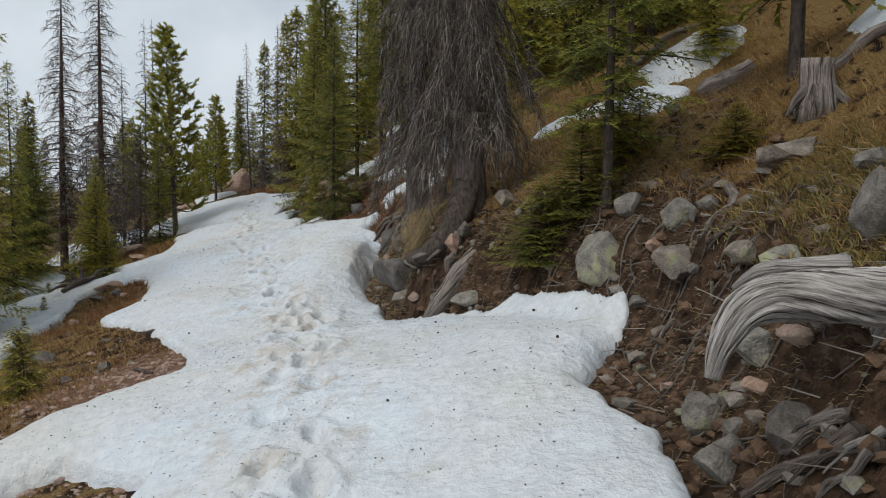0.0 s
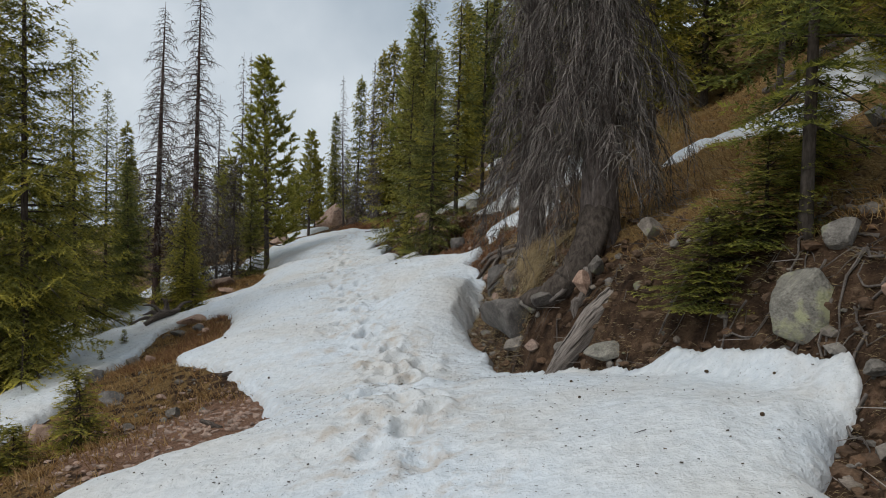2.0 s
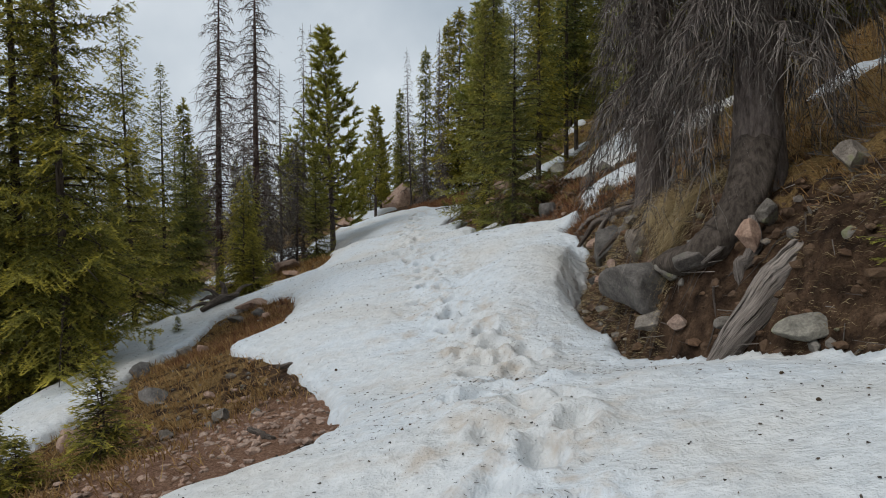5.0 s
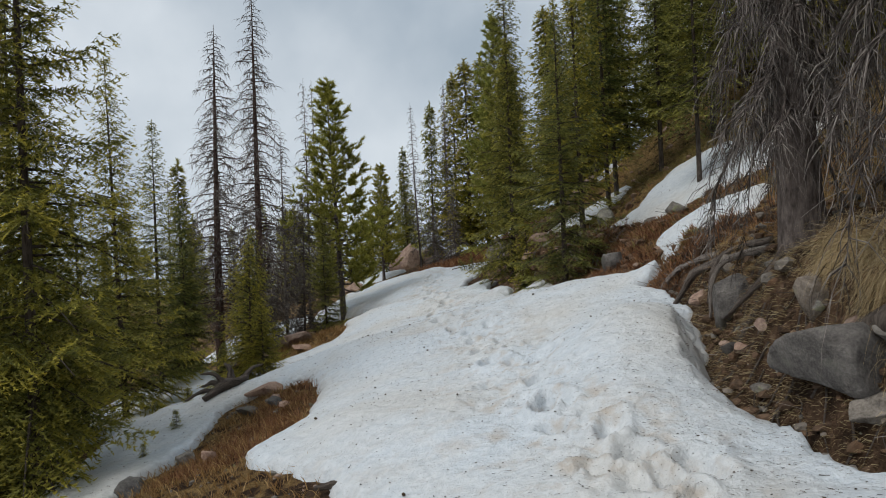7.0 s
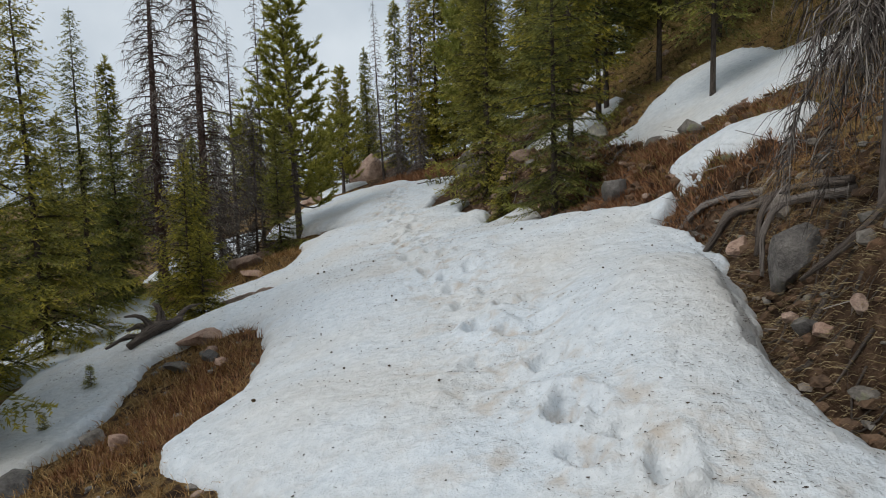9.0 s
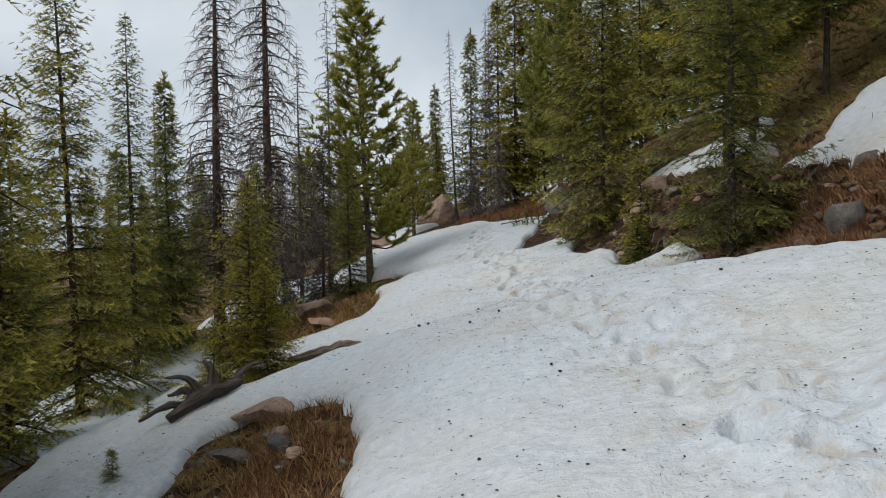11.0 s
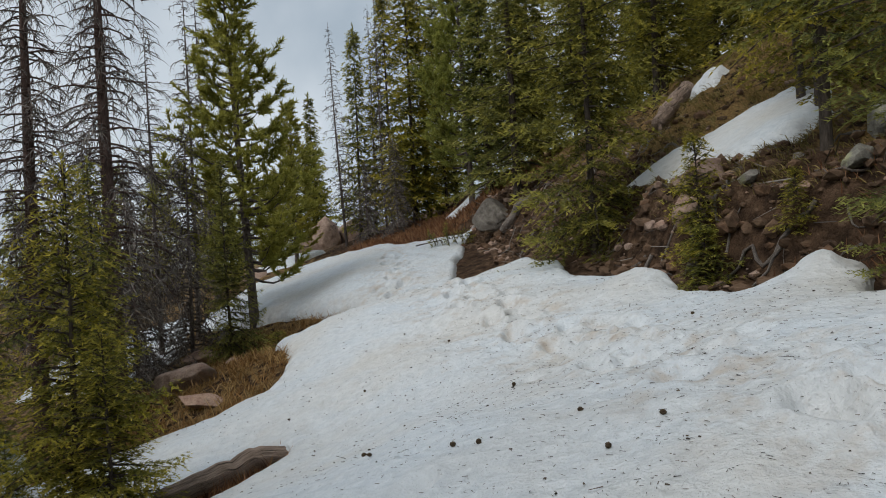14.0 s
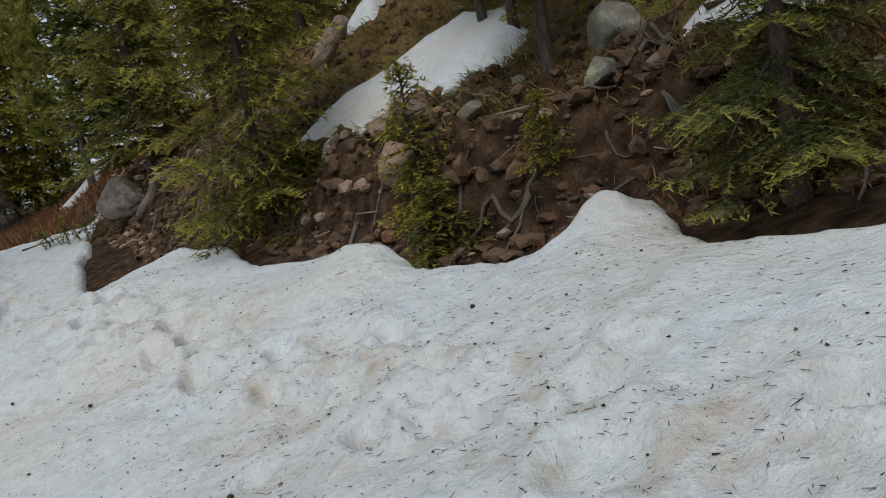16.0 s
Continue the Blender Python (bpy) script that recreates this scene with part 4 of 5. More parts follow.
def rock_mesh(seed, w, d, h, mat, cuts=15, fine=3):
    """An angular, weathered stone."""
    rng = np.random.RandomState(seed)
    bm = bmesh.new()
    bmesh.ops.create_icosphere(bm, subdivisions=fine, radius=1.0)
    v = np.array([q.co[:] for q in bm.verts])
    for _ in range(cuts):
        nrm = unit(rng.uniform(-1, 1, 3))
        v -= np.maximum(v @ nrm - rng.uniform(0.46, 0.82), 0)[:, None] * nrm
    lump = np.array([noise.noise(Vector(p) * 1.7 + Vector((seed, 0, 0))) + 0.4 * noise.noise(Vector(p) * 5 + Vector((0, seed, 0))) for p in v])
    chip = np.array([noise.noise(Vector(p) * 11 + Vector((seed, seed, 0))) for p in v])
    v *= (1 + 0.07 * lump + 0.018 * chip)[:, None]
    v /= np.abs(v).max(0)
    for q, p in zip(bm.verts, v):
        q.co = (p[0] * w / 2, p[1] * d / 2, p[2] * h / 2)
    me = bpy.data.meshes.new("rock")
    bm.to_mesh(me)
    bm.free()
    me.materials.append(mat)
    me.polygons.foreach_set("use_smooth", np.full(len(me.polygons), fine > 3))
    return me


def height_at(x, y):
    return float(relief(np.array([x]), np.array([y]))[0])


GREY, LICH, PINK, DARK = GRANITE, LICHEN_ROCK, PINK_ROCK, DARK_ROCK
WORDS = {GREY.name: "grey granite rock half sunk in the soil", LICH.name: "grey rock with yellow-green lichen on the bank",
         PINK.name: "pinkish granite rock lying on the slope", DARK.name: "dark grey rock among dry grass"}
# x, y, width, depth, height, rise of its middle over the ground, stone
ROCKS = [
    (1.46, 7.0, 0.60, 0.5, 0.62, 0.02, LICH), (1.74, 7.15, 0.24, 0.22, 0.26, 0.03, GREY), (1.92, 6.04, 0.42, 0.42, 0.40, 0.02, GREY), (2.0, 6.42, 0.32, 0.28, 0.34, 0.04, GREY), (1.62, 6.25, 0.16, 0.14, 0.12, 0.04, GREY), (1.82, 6.5, 0.2, 0.16, 0.16, 0.05, PINK), (1.70, 5.9, 0.13, 0.12, 0.1, 0.03, GREY), (2.30, 6.55, 0.24, 0.2, 0.2, 0.06, GREY), (1.55, 5.1, 0.14, 0.1, 0.08, 0.03, PINK), (2.14, 4.78, 0.32, 0.28, 0.2, 0.06, LICH),
    (2.12, 5.35, 0.28, 0.26, 0.2, 0.05, GREY), (2.93, 6.5, 0.52, 0.36, 0.30, 0.08, GREY), (2.98, 5.3, 0.28, 0.26, 0.24, 0.08, GREY), (2.47, 6.2, 0.14, 0.12, 0.11, 0.04, GREY),
    # tall grey one at (2.5, 4.35) stands in for a pale trunk
    (2.5, 4.35, 0.34, 0.3, 0.55, 0.14, GREY), (1.72, 4.1, 0.3, 0.26, 0.26, 0.10, LICH), (1.66, 3.92, 0.21, 0.16, 0.10, 0.05, PINK), (1.78, 3.72, 0.22, 0.18, 0.15, 0.07, PINK),
    (1.9, 3.6, 0.28, 0.2, 0.17, 0.10, GREY), (1.5, 4.22, 0.26, 0.22, 0.26, 0.08, GREY), (1.46, 3.8, 0.46, 0.36, 0.34, 0.06, GREY), (1.62, 3.45, 0.3, 0.3, 0.3, 0.02, DARK),
    (0.76, 9.2, 0.3, 0.2, 0.26, 0.1, GREY), (-0.60, 10.62, 0.8, 0.95, 0.5, -0.08, DARK), (-0.52, 10.22, 0.34, 0.36, 0.24, 0.02, GREY), (-0.38, 10.22, 0.30, 0.32, 0.17, 0.12, GREY), (-0.22, 9.88, 0.34, 0.36, 0.2, 0.12, DARK), (-0.52, 10.5, 0.16, 0.15, 0.13, 0.10, PINK), (-0.60, 11.0, 0.2, 0.22, 0.2, 0.10, LICH), (-0.36, 9.75, 0.2, 0.18, 0.14, 0.04, PINK), (-0.05, 9.3, 0.22, 0.2, 0.16, 0.04, GREY), (-0.95, 11.3, 0.16, 0.14, 0.12, 0.05, GREY), (-1.02, 12.4, 0.15, 0.13, 0.11, 0.05, PINK), (-0.78, 13.4, 0.3, 0.3, 0.28, 0.08, GREY), (-1.05, 13.75, 0.26, 0.24, 0.2, 0.06, PINK), (0.12, 9.5, 0.2, 0.2, 0.3, 0.2, PINK), (0.26, 9.6, 0.2, 0.18, 0.22, 0.18, GREY), (0.3, 8.5, 0.42, 0.36, 0.2, 0.02, LICH),
    (-0.88, 12.75, 0.5, 0.42, 0.72, 0.12, DARK), (-0.6, 11.05, 0.34, 0.3, 0.36, 0.12, GREY), (-1.0, 12.05, 0.26, 0.2, 0.13, 0.05, DARK), (-0.98, 11.85, 0.16, 0.13, 0.11, 0.05, PINK), (-0.85, 11.65, 0.14, 0.11, 0.13, 0.05, PINK),
    (-6.75, 14.7, 0.42, 0.3, 0.17, 0.07, DARK), (-6.85, 15.6, 0.75, 0.4, 0.24, 0.06, PINK), (-6.35, 14.7, 0.22, 0.2, 0.17, 0.06, DARK), (-6.5, 15.0, 0.2, 0.16, 0.16, 0.05, PINK), (-6.15, 14.5, 0.17, 0.15, 0.12, 0.04, PINK), (-6.2, 12.6, 0.24, 0.18, 0.2, 0.06, PINK), (-6.7, 13.0, 0.34, 0.3, 0.26, 0.06, GREY), (-6.85, 12.2, 0.45, 0.36, 0.2, 0.04, DARK),
    (-5.75, 10.8, 0.5, 0.4, 0.22, 0.03, DARK), (-4.4, 9.7, 0.22, 0.18, 0.15, 0.05, GREY), (-4.7, 9.3, 0.16, 0.14, 0.1, 0.04, GREY), (-6.2, 10.0, 0.4, 0.3, 0.3, 0.05, PINK), (-4.9, 10.4, 0.18, 0.14, 0.1, 0.04, PINK), (-2.65, 4.75, 0.12, 0.1, 0.06, 0.03, PINK), (-2.9, 5.2, 0.15, 0.1, 0.08, 0.03, PINK),
    (-10.2, 27.2, 0.42, 0.36, 0.48, 0.14, GREY), (-9.3, 22.5, 0.9, 0.6, 0.55, 0.1, PINK), (-10.6, 27.0, 0.9, 0.6, 0.3, 0.05, PINK), (-9.8, 21.8, 0.5, 0.4, 0.3, 0.06, PINK), (-8.7, 21.6, 0.6, 0.45, 0.2, 0.04, PINK), (-9.0, 23.6, 0.4, 0.3, 0.2, 0.05, PINK),
    (-10.9, 40.6, 1.7, 1.4, 2.0, 0.25, PINK), (-9.8, 41.2, 1.6, 1.2, 1.4, 0.2, PINK), (-12.3, 36.5, 1.0, 0.8, 0.5, 0.1, PINK),
    (-2.38, 19.52, 0.42, 0.3, 0.2, 0.05, LICH), (-1.85, 19.95, 0.5, 0.4, 0.42, 0.08, LICH), (-4.95, 29.2, 1.1, 0.8, 0.95, 0.15, GREY), (-3.45, 20.85, 0.42, 0.3, 0.42, 0.08, PINK), (-3.5, 20.45, 0.2, 0.18, 0.2, 0.05, GREY), (-3.3, 21.4, 0.25, 0.2, 0.22, 0.06, PINK),
    (2.6, 8.7, 0.28, 0.22, 0.22, 0.08, GREY), (-1.85, 16.55, 0.46, 0.4, 0.46, 0.1, DARK), (-0.9, 16.95, 0.4, 0.3, 0.3, 0.1, GREY), (-2.2, 19.2, 0.2, 0.18, 0.16, 0.04, GREY), (-3.0, 20.3, 0.26, 0.2, 0.2, 0.05, GREY), (-3.2, 20.95, 0.5, 0.35, 0.4, 0.02, PINK), (-2.75, 19.75, 0.16, 0.14, 0.12, 0.04, PINK), (-2.5, 20.4, 0.14, 0.12, 0.1, 0.04, GREY), (-1.2, 18.2, 0.4, 0.3, 0.3, 0.1, DARK), (-8.2, 18.45, 0.3, 0.25, 0.2, 0.06, PINK),
]
rng = random.Random(3)
for i, (x, y, w, d, h, up, stone) in enumerate(ROCKS):
    r = new("rock", rock_mesh(i + 1, w, d, h, stone, 20, 4 if w > 0.28 else 3))
    r.matrix_basis = pose(x, y, height_at(x, y) + up, rng.uniform(-14, 14), rng.uniform(-14, 14), rng.uniform(0, 360) if w < 0.6 else 8)
    tagged(r, WORDS[stone.name], "rock", "rocks on the slope")


def scatter_stones(name, places, mat, label, seed):
    """Small loose stones, one joined sheet of pebbles."""
    rng = np.random.RandomState(seed)
    base = np.array([(0, 0, 1), (0.894, 0, 0.447), (0.276, 0.851, 0.447), (-0.724, 0.526, 0.447), (-0.724, -0.526, 0.447), (0.276, -0.851, 0.447),
                     (0.724, 0.526, -0.447), (-0.276, 0.851, -0.447), (-0.894, 0, -0.447), (-0.276, -0.851, -0.447), (0.724, -0.526, -0.447), (0, 0, -1)])
    tri = np.array([(0, 1, 2), (0, 2, 3), (0, 3, 4), (0, 4, 5), (0, 5, 1), (1, 6, 2), (2, 7, 3), (3, 8, 4), (4, 9, 5), (5, 10, 1),
                    (6, 7, 2), (7, 8, 3), (8, 9, 4), (9, 10, 5), (10, 6, 1), (11, 7, 6), (11, 8, 7), (11, 9, 8), (11, 10, 9), (11, 6, 10)])
    n = len(places)
    z = relief(places[:, 0], places[:, 1])
    size = places[:, 2]
    v = base[None] * (1 + rng.uniform(-0.3, 0.3, (n, 12, 1))) * (size[:, None, None] * rng.uniform(0.55, 1.3, (n, 1, 3)) * np.array([1, 1, 0.65]))
    a = rng.uniform(0, 6.28, n)
    c, s = np.cos(a)[:, None], np.sin(a)[:, None]
    v = np.stack([v[..., 0] * c - v[..., 1] * s, v[..., 0] * s + v[..., 1] * c, v[..., 2]], -1)
    v = v + np.stack([places[:, 0], places[:, 1], z + 0.15 * size], 1)[:, None]
    f = (tri[None] + 12 * np.arange(n)[:, None, None]).reshape(-1, 3)
    me = mesh_of(name, v.reshape(-1, 3), f, mat, False)
    tagged(new(name, me), label, "stones", kind="stuff")


def bare(x, y):
    return snow_field(x, y) < -0.03


def spots(n, x0, x1, y0, y1, seed, lo, hi, keep=None, power=2.5):
    rng = np.random.RandomState(seed)
    x, y = rng.uniform(x0, x1, n), rng.uniform(y0, y1, n)
    s = lo + (hi - lo) * rng.uniform(0, 1, n) ** power
    ok = bare(x, y)
    if keep is not None:
        ok &= keep(x, y, rng.uniform(0, 1, n))
    return np.stack([x, y, s], 1)[ok]


def up_bank(x, y):
    return x - along(y, FOOT_X)


scatter_stones("gravel", spots(6500, -5.6, -2.0, 3.5, 11.8, 1, 0.008, 0.045, lambda x, y, r: r < np.maximum(bell(x, y, -3.7, 8.8, 1.0, 1.6), inside(x, y, NEAR_BARE) > 0)), PINK_ROCK, "reddish-brown gravel on bare ground", 2)
scatter_stones("bank_stones", spots(3400, -1.6, 3.4, 2.5, 15.5, 3, 0.008, 0.085, lambda x, y, r: (up_bank(x, y) > -0.2) & (r < np.exp(-up_bank(x, y) / 1.1))), GRANITE, "loose stones in the brown soil bank", 4)
scatter_stones("soil_clods", spots(11000, -1.6, 3.0, 2.5, 15.5, 13, 0.015, 0.075, lambda x, y, r: (up_bank(x, y) > -0.25) & (r < np.exp(-up_bank(x, y) / 0.9))), CLOD, "crumbled brown clods of earth on the bank", 14)
scatter_stones("soil_clods", spots(15000, -6.0, 0.0, 15.5, 31, 15, 0.015, 0.11, lambda x, y, r: (up_bank(x, y) > -0.25) & (r < np.exp(-up_bank(x, y) / 1.1))), CLOD, "crumbled brown clods of earth under the slope", 16)
scatter_stones("slope_stones", spots(2400, -5.5, 0.5, 15.5, 33, 5, 0.012, 0.10, lambda x, y, r: (up_bank(x, y) > -0.2) & (r < np.exp(-up_bank(x, y) / 1.5))), PINK_ROCK, "loose reddish stones below the slope", 6)
scatter_stones("tongue_stones", spots(900, -8.2, -3.8, 9.5, 18, 7, 0.012, 0.07, lambda x, y, r: r < 0.5), GRANITE, "small stones among dry grass", 8)

# ---- wood ----


def limb_thing(name, pts, radii, mat, label, category, sides=14, ridge=0.16, twist=0.7, seed=1, extra=(), dense=7, wander=0.45):
    """A bent limb through points, smoothed, with side limbs as parts."""
    def curve(p, r):
        p, r = np.array(p, float), np.array(r, float)
        t = np.linspace(0, 1, len(p))
        tt = np.linspace(0, 1, (len(p) - 1) * dense + 1)
        m = np.gradient(p, t, axis=0)
        i = np.clip(np.searchsorted(t, tt) - 1, 0, len(t) - 2)
        h = t[1] - t[0]
        k = ((tt - t[i]) / h)[:, None]
        q = (2*k**3 - 3*k**2 + 1) * p[i] + (k**3 - 2*k**2 + k) * h * m[i] + (3*k**2 - 2*k**3) * p[i + 1] + (k**3 - k**2) * h * m[i + 1]
        rr = np.interp(tt, t, r)
        wave = np.random.RandomState(seed).normal(0, 1, (len(tt), 3))
        wave = np.stack([np.convolve(wave[:, i], np.ones(5) / 5, "same") for i in range(3)], 1) * np.minimum(1, 3 * np.minimum(tt, 1 - tt))[:, None]
        jit = wave * rr[:, None] * wander
        return q + jit, rr
    q, rr = curve(pts, radii)
    v, f, u = tube(q, rr, sides, seed, ridge, twist, True, 0.025)
    ob = new(name, mesh_of(name, v, f, mat, True, u))
    for j, (p2, r2) in enumerate(extra):
        q, rr = curve(p2, r2)
        v, f, u = tube(q, rr, 8, seed + j + 1, ridge, twist, True, 0.06)
        part("branch", mesh_of("branch", v, f, mat, True, u), ob)
    return tagged(ob, label, category)


limb_thing("driftwood_log", [(1.16, 3.2, 0.66), (1.20, 3.22, 0.80), (1.32, 3.28, 0.95), (1.52, 3.32, 1.0), (1.76, 3.32, 1.01), (2.1, 3.28, 1.02), (2.6, 3.2, 1.1)],
           [0.03, 0.055, 0.085, 0.105, 0.115, 0.14, 0.17], GREY_WOOD, "weathered silver-grey log with deep wavy grain on the bank", "log", 72, 0.15, 1.3, 5,
           [([(1.32, 3.4, 1.03), (1.5, 3.48, 1.09), (1.85, 3.45, 1.12)], [0.02, 0.05, 0.07]), ([(2.0, 3.35, 0.95), (1.98, 3.4, 0.75), (1.95, 3.45, 0.55)], [0.09, 0.08, 0.07])], 9, 0.0)
for pts, r, wood in [
        ([(1.52, 3.84, 0.17), (1.58, 3.48, 0.32), (1.68, 3.38, 0.42), (1.73, 3.26, 0.51)], [0.006, 0.013, 0.02, 0.026], OLD_WOOD),
        ([(1.56, 3.4, 0.26), (1.64, 3.32, 0.35), (1.69, 3.3, 0.43), (1.73, 3.16, 0.52)], [0.012, 0.024, 0.03, 0.034], OLD_WOOD),
        ([(1.4, 3.41, 0.05), (1.52, 3.34, 0.18), (1.63, 3.16, 0.34), (1.68, 2.98, 0.51)], [0.022, 0.032, 0.038, 0.045], ROOT_WOOD),
        ([(1.55, 3.23, 0.22), (1.62, 3.14, 0.34), (1.67, 2.95, 0.47), (1.74, 2.9, 0.54)], [0.006, 0.012, 0.017, 0.022], GREY_WOOD),
        ([(1.51, 2.95, 0.24), (1.55, 2.95, 0.31), (1.57, 2.85, 0.37), (1.63, 2.81, 0.49)], [0.007, 0.013, 0.018, 0.022], OLD_WOOD),
        ([(1.7, 3.16, 0.45), (1.73, 3.16, 0.52), (1.76, 3.17, 0.58)], [0.005, 0.007, 0.006], LOG_WOOD),
        ([(1.45, 3.36, 0.09), (1.56, 3.23, 0.25), (1.64, 3.06, 0.39), (1.7, 2.84, 0.49)], [0.010, 0.018, 0.024, 0.03], ROOT_WOOD),
        ([(1.92, 5.0, 0.72), (1.87, 4.85, 0.66), (1.79, 4.66, 0.64), (1.76, 4.5, 0.62)], [0.018, 0.026, 0.03, 0.03], GREY_WOOD),
        ([(2.49, 6.63, 1.47), (2.42, 6.31, 1.34), (2.26, 6.34, 1.19), (2.04, 5.99, 1.07)], [0.045, 0.04, 0.03, 0.012], OLD_WOOD),
        ([(2.37, 5.83, 1.26), (2.25, 5.92, 1.17), (2.1, 5.8, 1.09), (2.03, 5.77, 1.0)], [0.03, 0.028, 0.02, 0.008], ROOT_WOOD)]:
    fork = [([pts[-2], tuple(a + b for a, b in zip(pts[-2], (-0.08, -0.03, -0.03))), tuple(a + b for a, b in zip(pts[-2], (-0.15, -0.02, -0.12)))], [r[-2] * 0.6, r[-2] * 0.4, 0.004])]
    limb_thing("tree_root", pts, r, wood, "gnarled grey root hanging out of the soil bank", "root", 14, 0.22, 1.0, int(r[-1] * 1000), fork, 8)
limb_thing("leaning_log", [(-0.28, 8.95, -0.3), (-0.02, 9.05, 0.05), (0.24, 9.1, 0.38), (0.44, 9.12, 0.60), (0.53, 9.14, 0.78)], [0.05, 0.11, 0.145, 0.14, 0.06], OLD_WOOD,
           "split grey log leaning on the earth bank", "log", 20, 0.18, 0.4, 8, [([(0.5, 9.14, 0.68), (0.50, 9.15, 0.82), (0.45, 9.16, 0.94)], [0.05, 0.025, 0.008]), ([(0.62, 9.08, 0.1), (0.66, 9.1, 0.35), (0.6, 9.12, 0.62)], [0.012, 0.02, 0.03])], 8, 0.1)
limb_thing("bent_root", [(0.13, 9.43, 0.10), (0.10, 9.47, 0.28), (0.06, 9.49, 0.48), (0.17, 9.54, 0.64), (0.18, 9.66, 0.86)], [0.03, 0.045, 0.05, 0.05, 0.04], OLD_WOOD, "knobbly pale root standing against the bank", "root", 12, 0.2, 0.8, 9)
limb_thing("broken_root", [(0.62, 9.0, 0.30), (0.66, 9.0, 0.55), (0.74, 8.98, 0.70)], [0.05, 0.04, 0.015], OLD_WOOD, "short broken grey root in the soil", "root", 10, 0.2, 0.8, 10)
limb_thing("spruce_root", [(-0.58, 10.55, 0.34), (-0.38, 10.24, 0.44), (-0.17, 9.95, 0.54), (0.03, 9.9, 0.70), (0.2, 10.05, 0.98), (0.34, 10.3, 1.45)], [0.06, 0.12, 0.15, 0.17, 0.18, 0.19], SPRUCE_BARK, "thick dark curved root at the foot of the dead spruce", "root", 20, 0.1, 0.3, 11, (), 7, 0.15)
for pts, r in [([(-1.45, 14.9, 0.38), (-1.2, 14.9, 0.66), (-0.98, 14.5, 0.84), (-0.8, 13.9, 0.9)], [0.03, 0.05, 0.05, 0.06]),
               ([(-1.02, 13.3, 0.42), (-0.92, 13.5, 0.72), (-0.78, 13.4, 0.92), (-0.5, 12.8, 1.0)], [0.025, 0.04, 0.05, 0.07]),
               ([(-1.0, 12.25, 0.38), (-0.80, 12.05, 0.62), (-0.62, 11.95, 0.85), (-0.42, 12.1, 1.1)], [0.02, 0.04, 0.05, 0.08]),
               ([(-1.05, 13.0, 0.30), (-1.0, 13.15, 0.6), (-0.85, 13.15, 0.85), (-0.55, 12.6, 0.95)], [0.02, 0.035, 0.04, 0.06]),
               ([(-1.3, 14.0, 0.35), (-1.05, 14.0, 0.68), (-0.8, 13.7, 0.85), (-0.5, 13.0, 0.98)], [0.03, 0.06, 0.07, 0.08]),
               ([(-0.2, 9.6, 0.5), (-0.05, 9.75, 0.62), (0.1, 9.95, 0.85)], [0.02, 0.04, 0.06])]:
    limb_thing("tree_root", pts, [0.7 * q for q in r], ROOT_WOOD if r[-1] > 0.065 else OLD_WOOD, "bare grey root curling over the bank", "root", 12, 0.3, 1.4, int(r[0] * 900 + pts[0][1] * 10))
limb_thing("fallen_log", [(px, py, height_at(px, py) + 0.13) for px, py in ((-2.65, 24.75), (-2.4, 25.05), (-2.15, 25.35), (-1.9, 25.65))], [0.11, 0.13, 0.13, 0.12], LOG_WOOD, "pale fallen log lying on the slope", "log", 14, 0.05, 0.2, 12,
           [([(-2.6, 24.8, height_at(-2.6, 24.8) + 0.1), (-2.66, 24.6, height_at(-2.66, 24.6) + 0.06), (-2.72, 24.45, height_at(-2.72, 24.45))], [0.04, 0.03, 0.015])])
limb_thing("hollow_stump", [(-2.5, 18.75, 0.45), (-2.3, 18.9, 0.72), (-2.12, 19.0, 0.92)], [0.10, 0.16, 0.2], GREY_WOOD, "pale weathered root stump behind the snow hump", "stump", 16, 0.22, 0.5, 13,
           [([(-2.3, 18.85, 0.8), (-2.45, 18.8, 0.98), (-2.55, 18.8, 1.1)], [0.05, 0.03, 0.012])])
limb_thing("root_wad", [(-7.95, 15.7, -0.85), (-7.75, 16.0, -0.70), (-7.55, 16.35, -0.62)], [0.05, 0.09, 0.04], ROOT_WOOD, "dark rotten root wad lying on the snow", "root", 12, 0.4, 0.8, 14,
                    [([(-7.75, 16.0, -0.68), (-7.9, 15.95, -0.52), (-8.1, 15.9, -0.5)], [0.05, 0.03, 0.01]), ([(-7.6, 16.3, -0.62), (-7.5, 16.45, -0.5), (-7.4, 16.6, -0.46)], [0.04, 0.025, 0.01]), ([(-7.8, 15.9, -0.72), (-7.95, 16.05, -0.66), (-8.2, 16.1, -0.72)], [0.05, 0.04, 0.015]), ([(-7.85, 15.9, -0.75), (-8.0, 15.75, -0.75), (-8.2, 15.6, -0.85)], [0.05, 0.03, 0.012]), ([(-7.7, 16.1, -0.66), (-7.75, 16.15, -0.45), (-7.85, 16.2, -0.38)], [0.06, 0.04, 0.012])])
z = height_at(-3.35, 8.35)
limb_thing("short_log", [(-3.5, 8.45, z + 0.03), (-3.35, 8.35, z + 0.03), (-3.22, 8.25, z + 0.03)], [0.020, 0.024, 0.022], ROOT_WOOD, "short broken stick lying on gravel", "log", 10, 0.1, 0.2, 15)
z = height_at(-4.2, 10.75)
limb_thing("bark_piece", [(-4.32, 10.78, z + 0.05), (-4.2, 10.78, z + 0.07), (-4.06, 10.8, z + 0.09)], [0.02, 0.03, 0.02], ROOT_WOOD, "brown piece of rotten wood at the snow edge", "log", 10, 0.1, 0.2, 16)
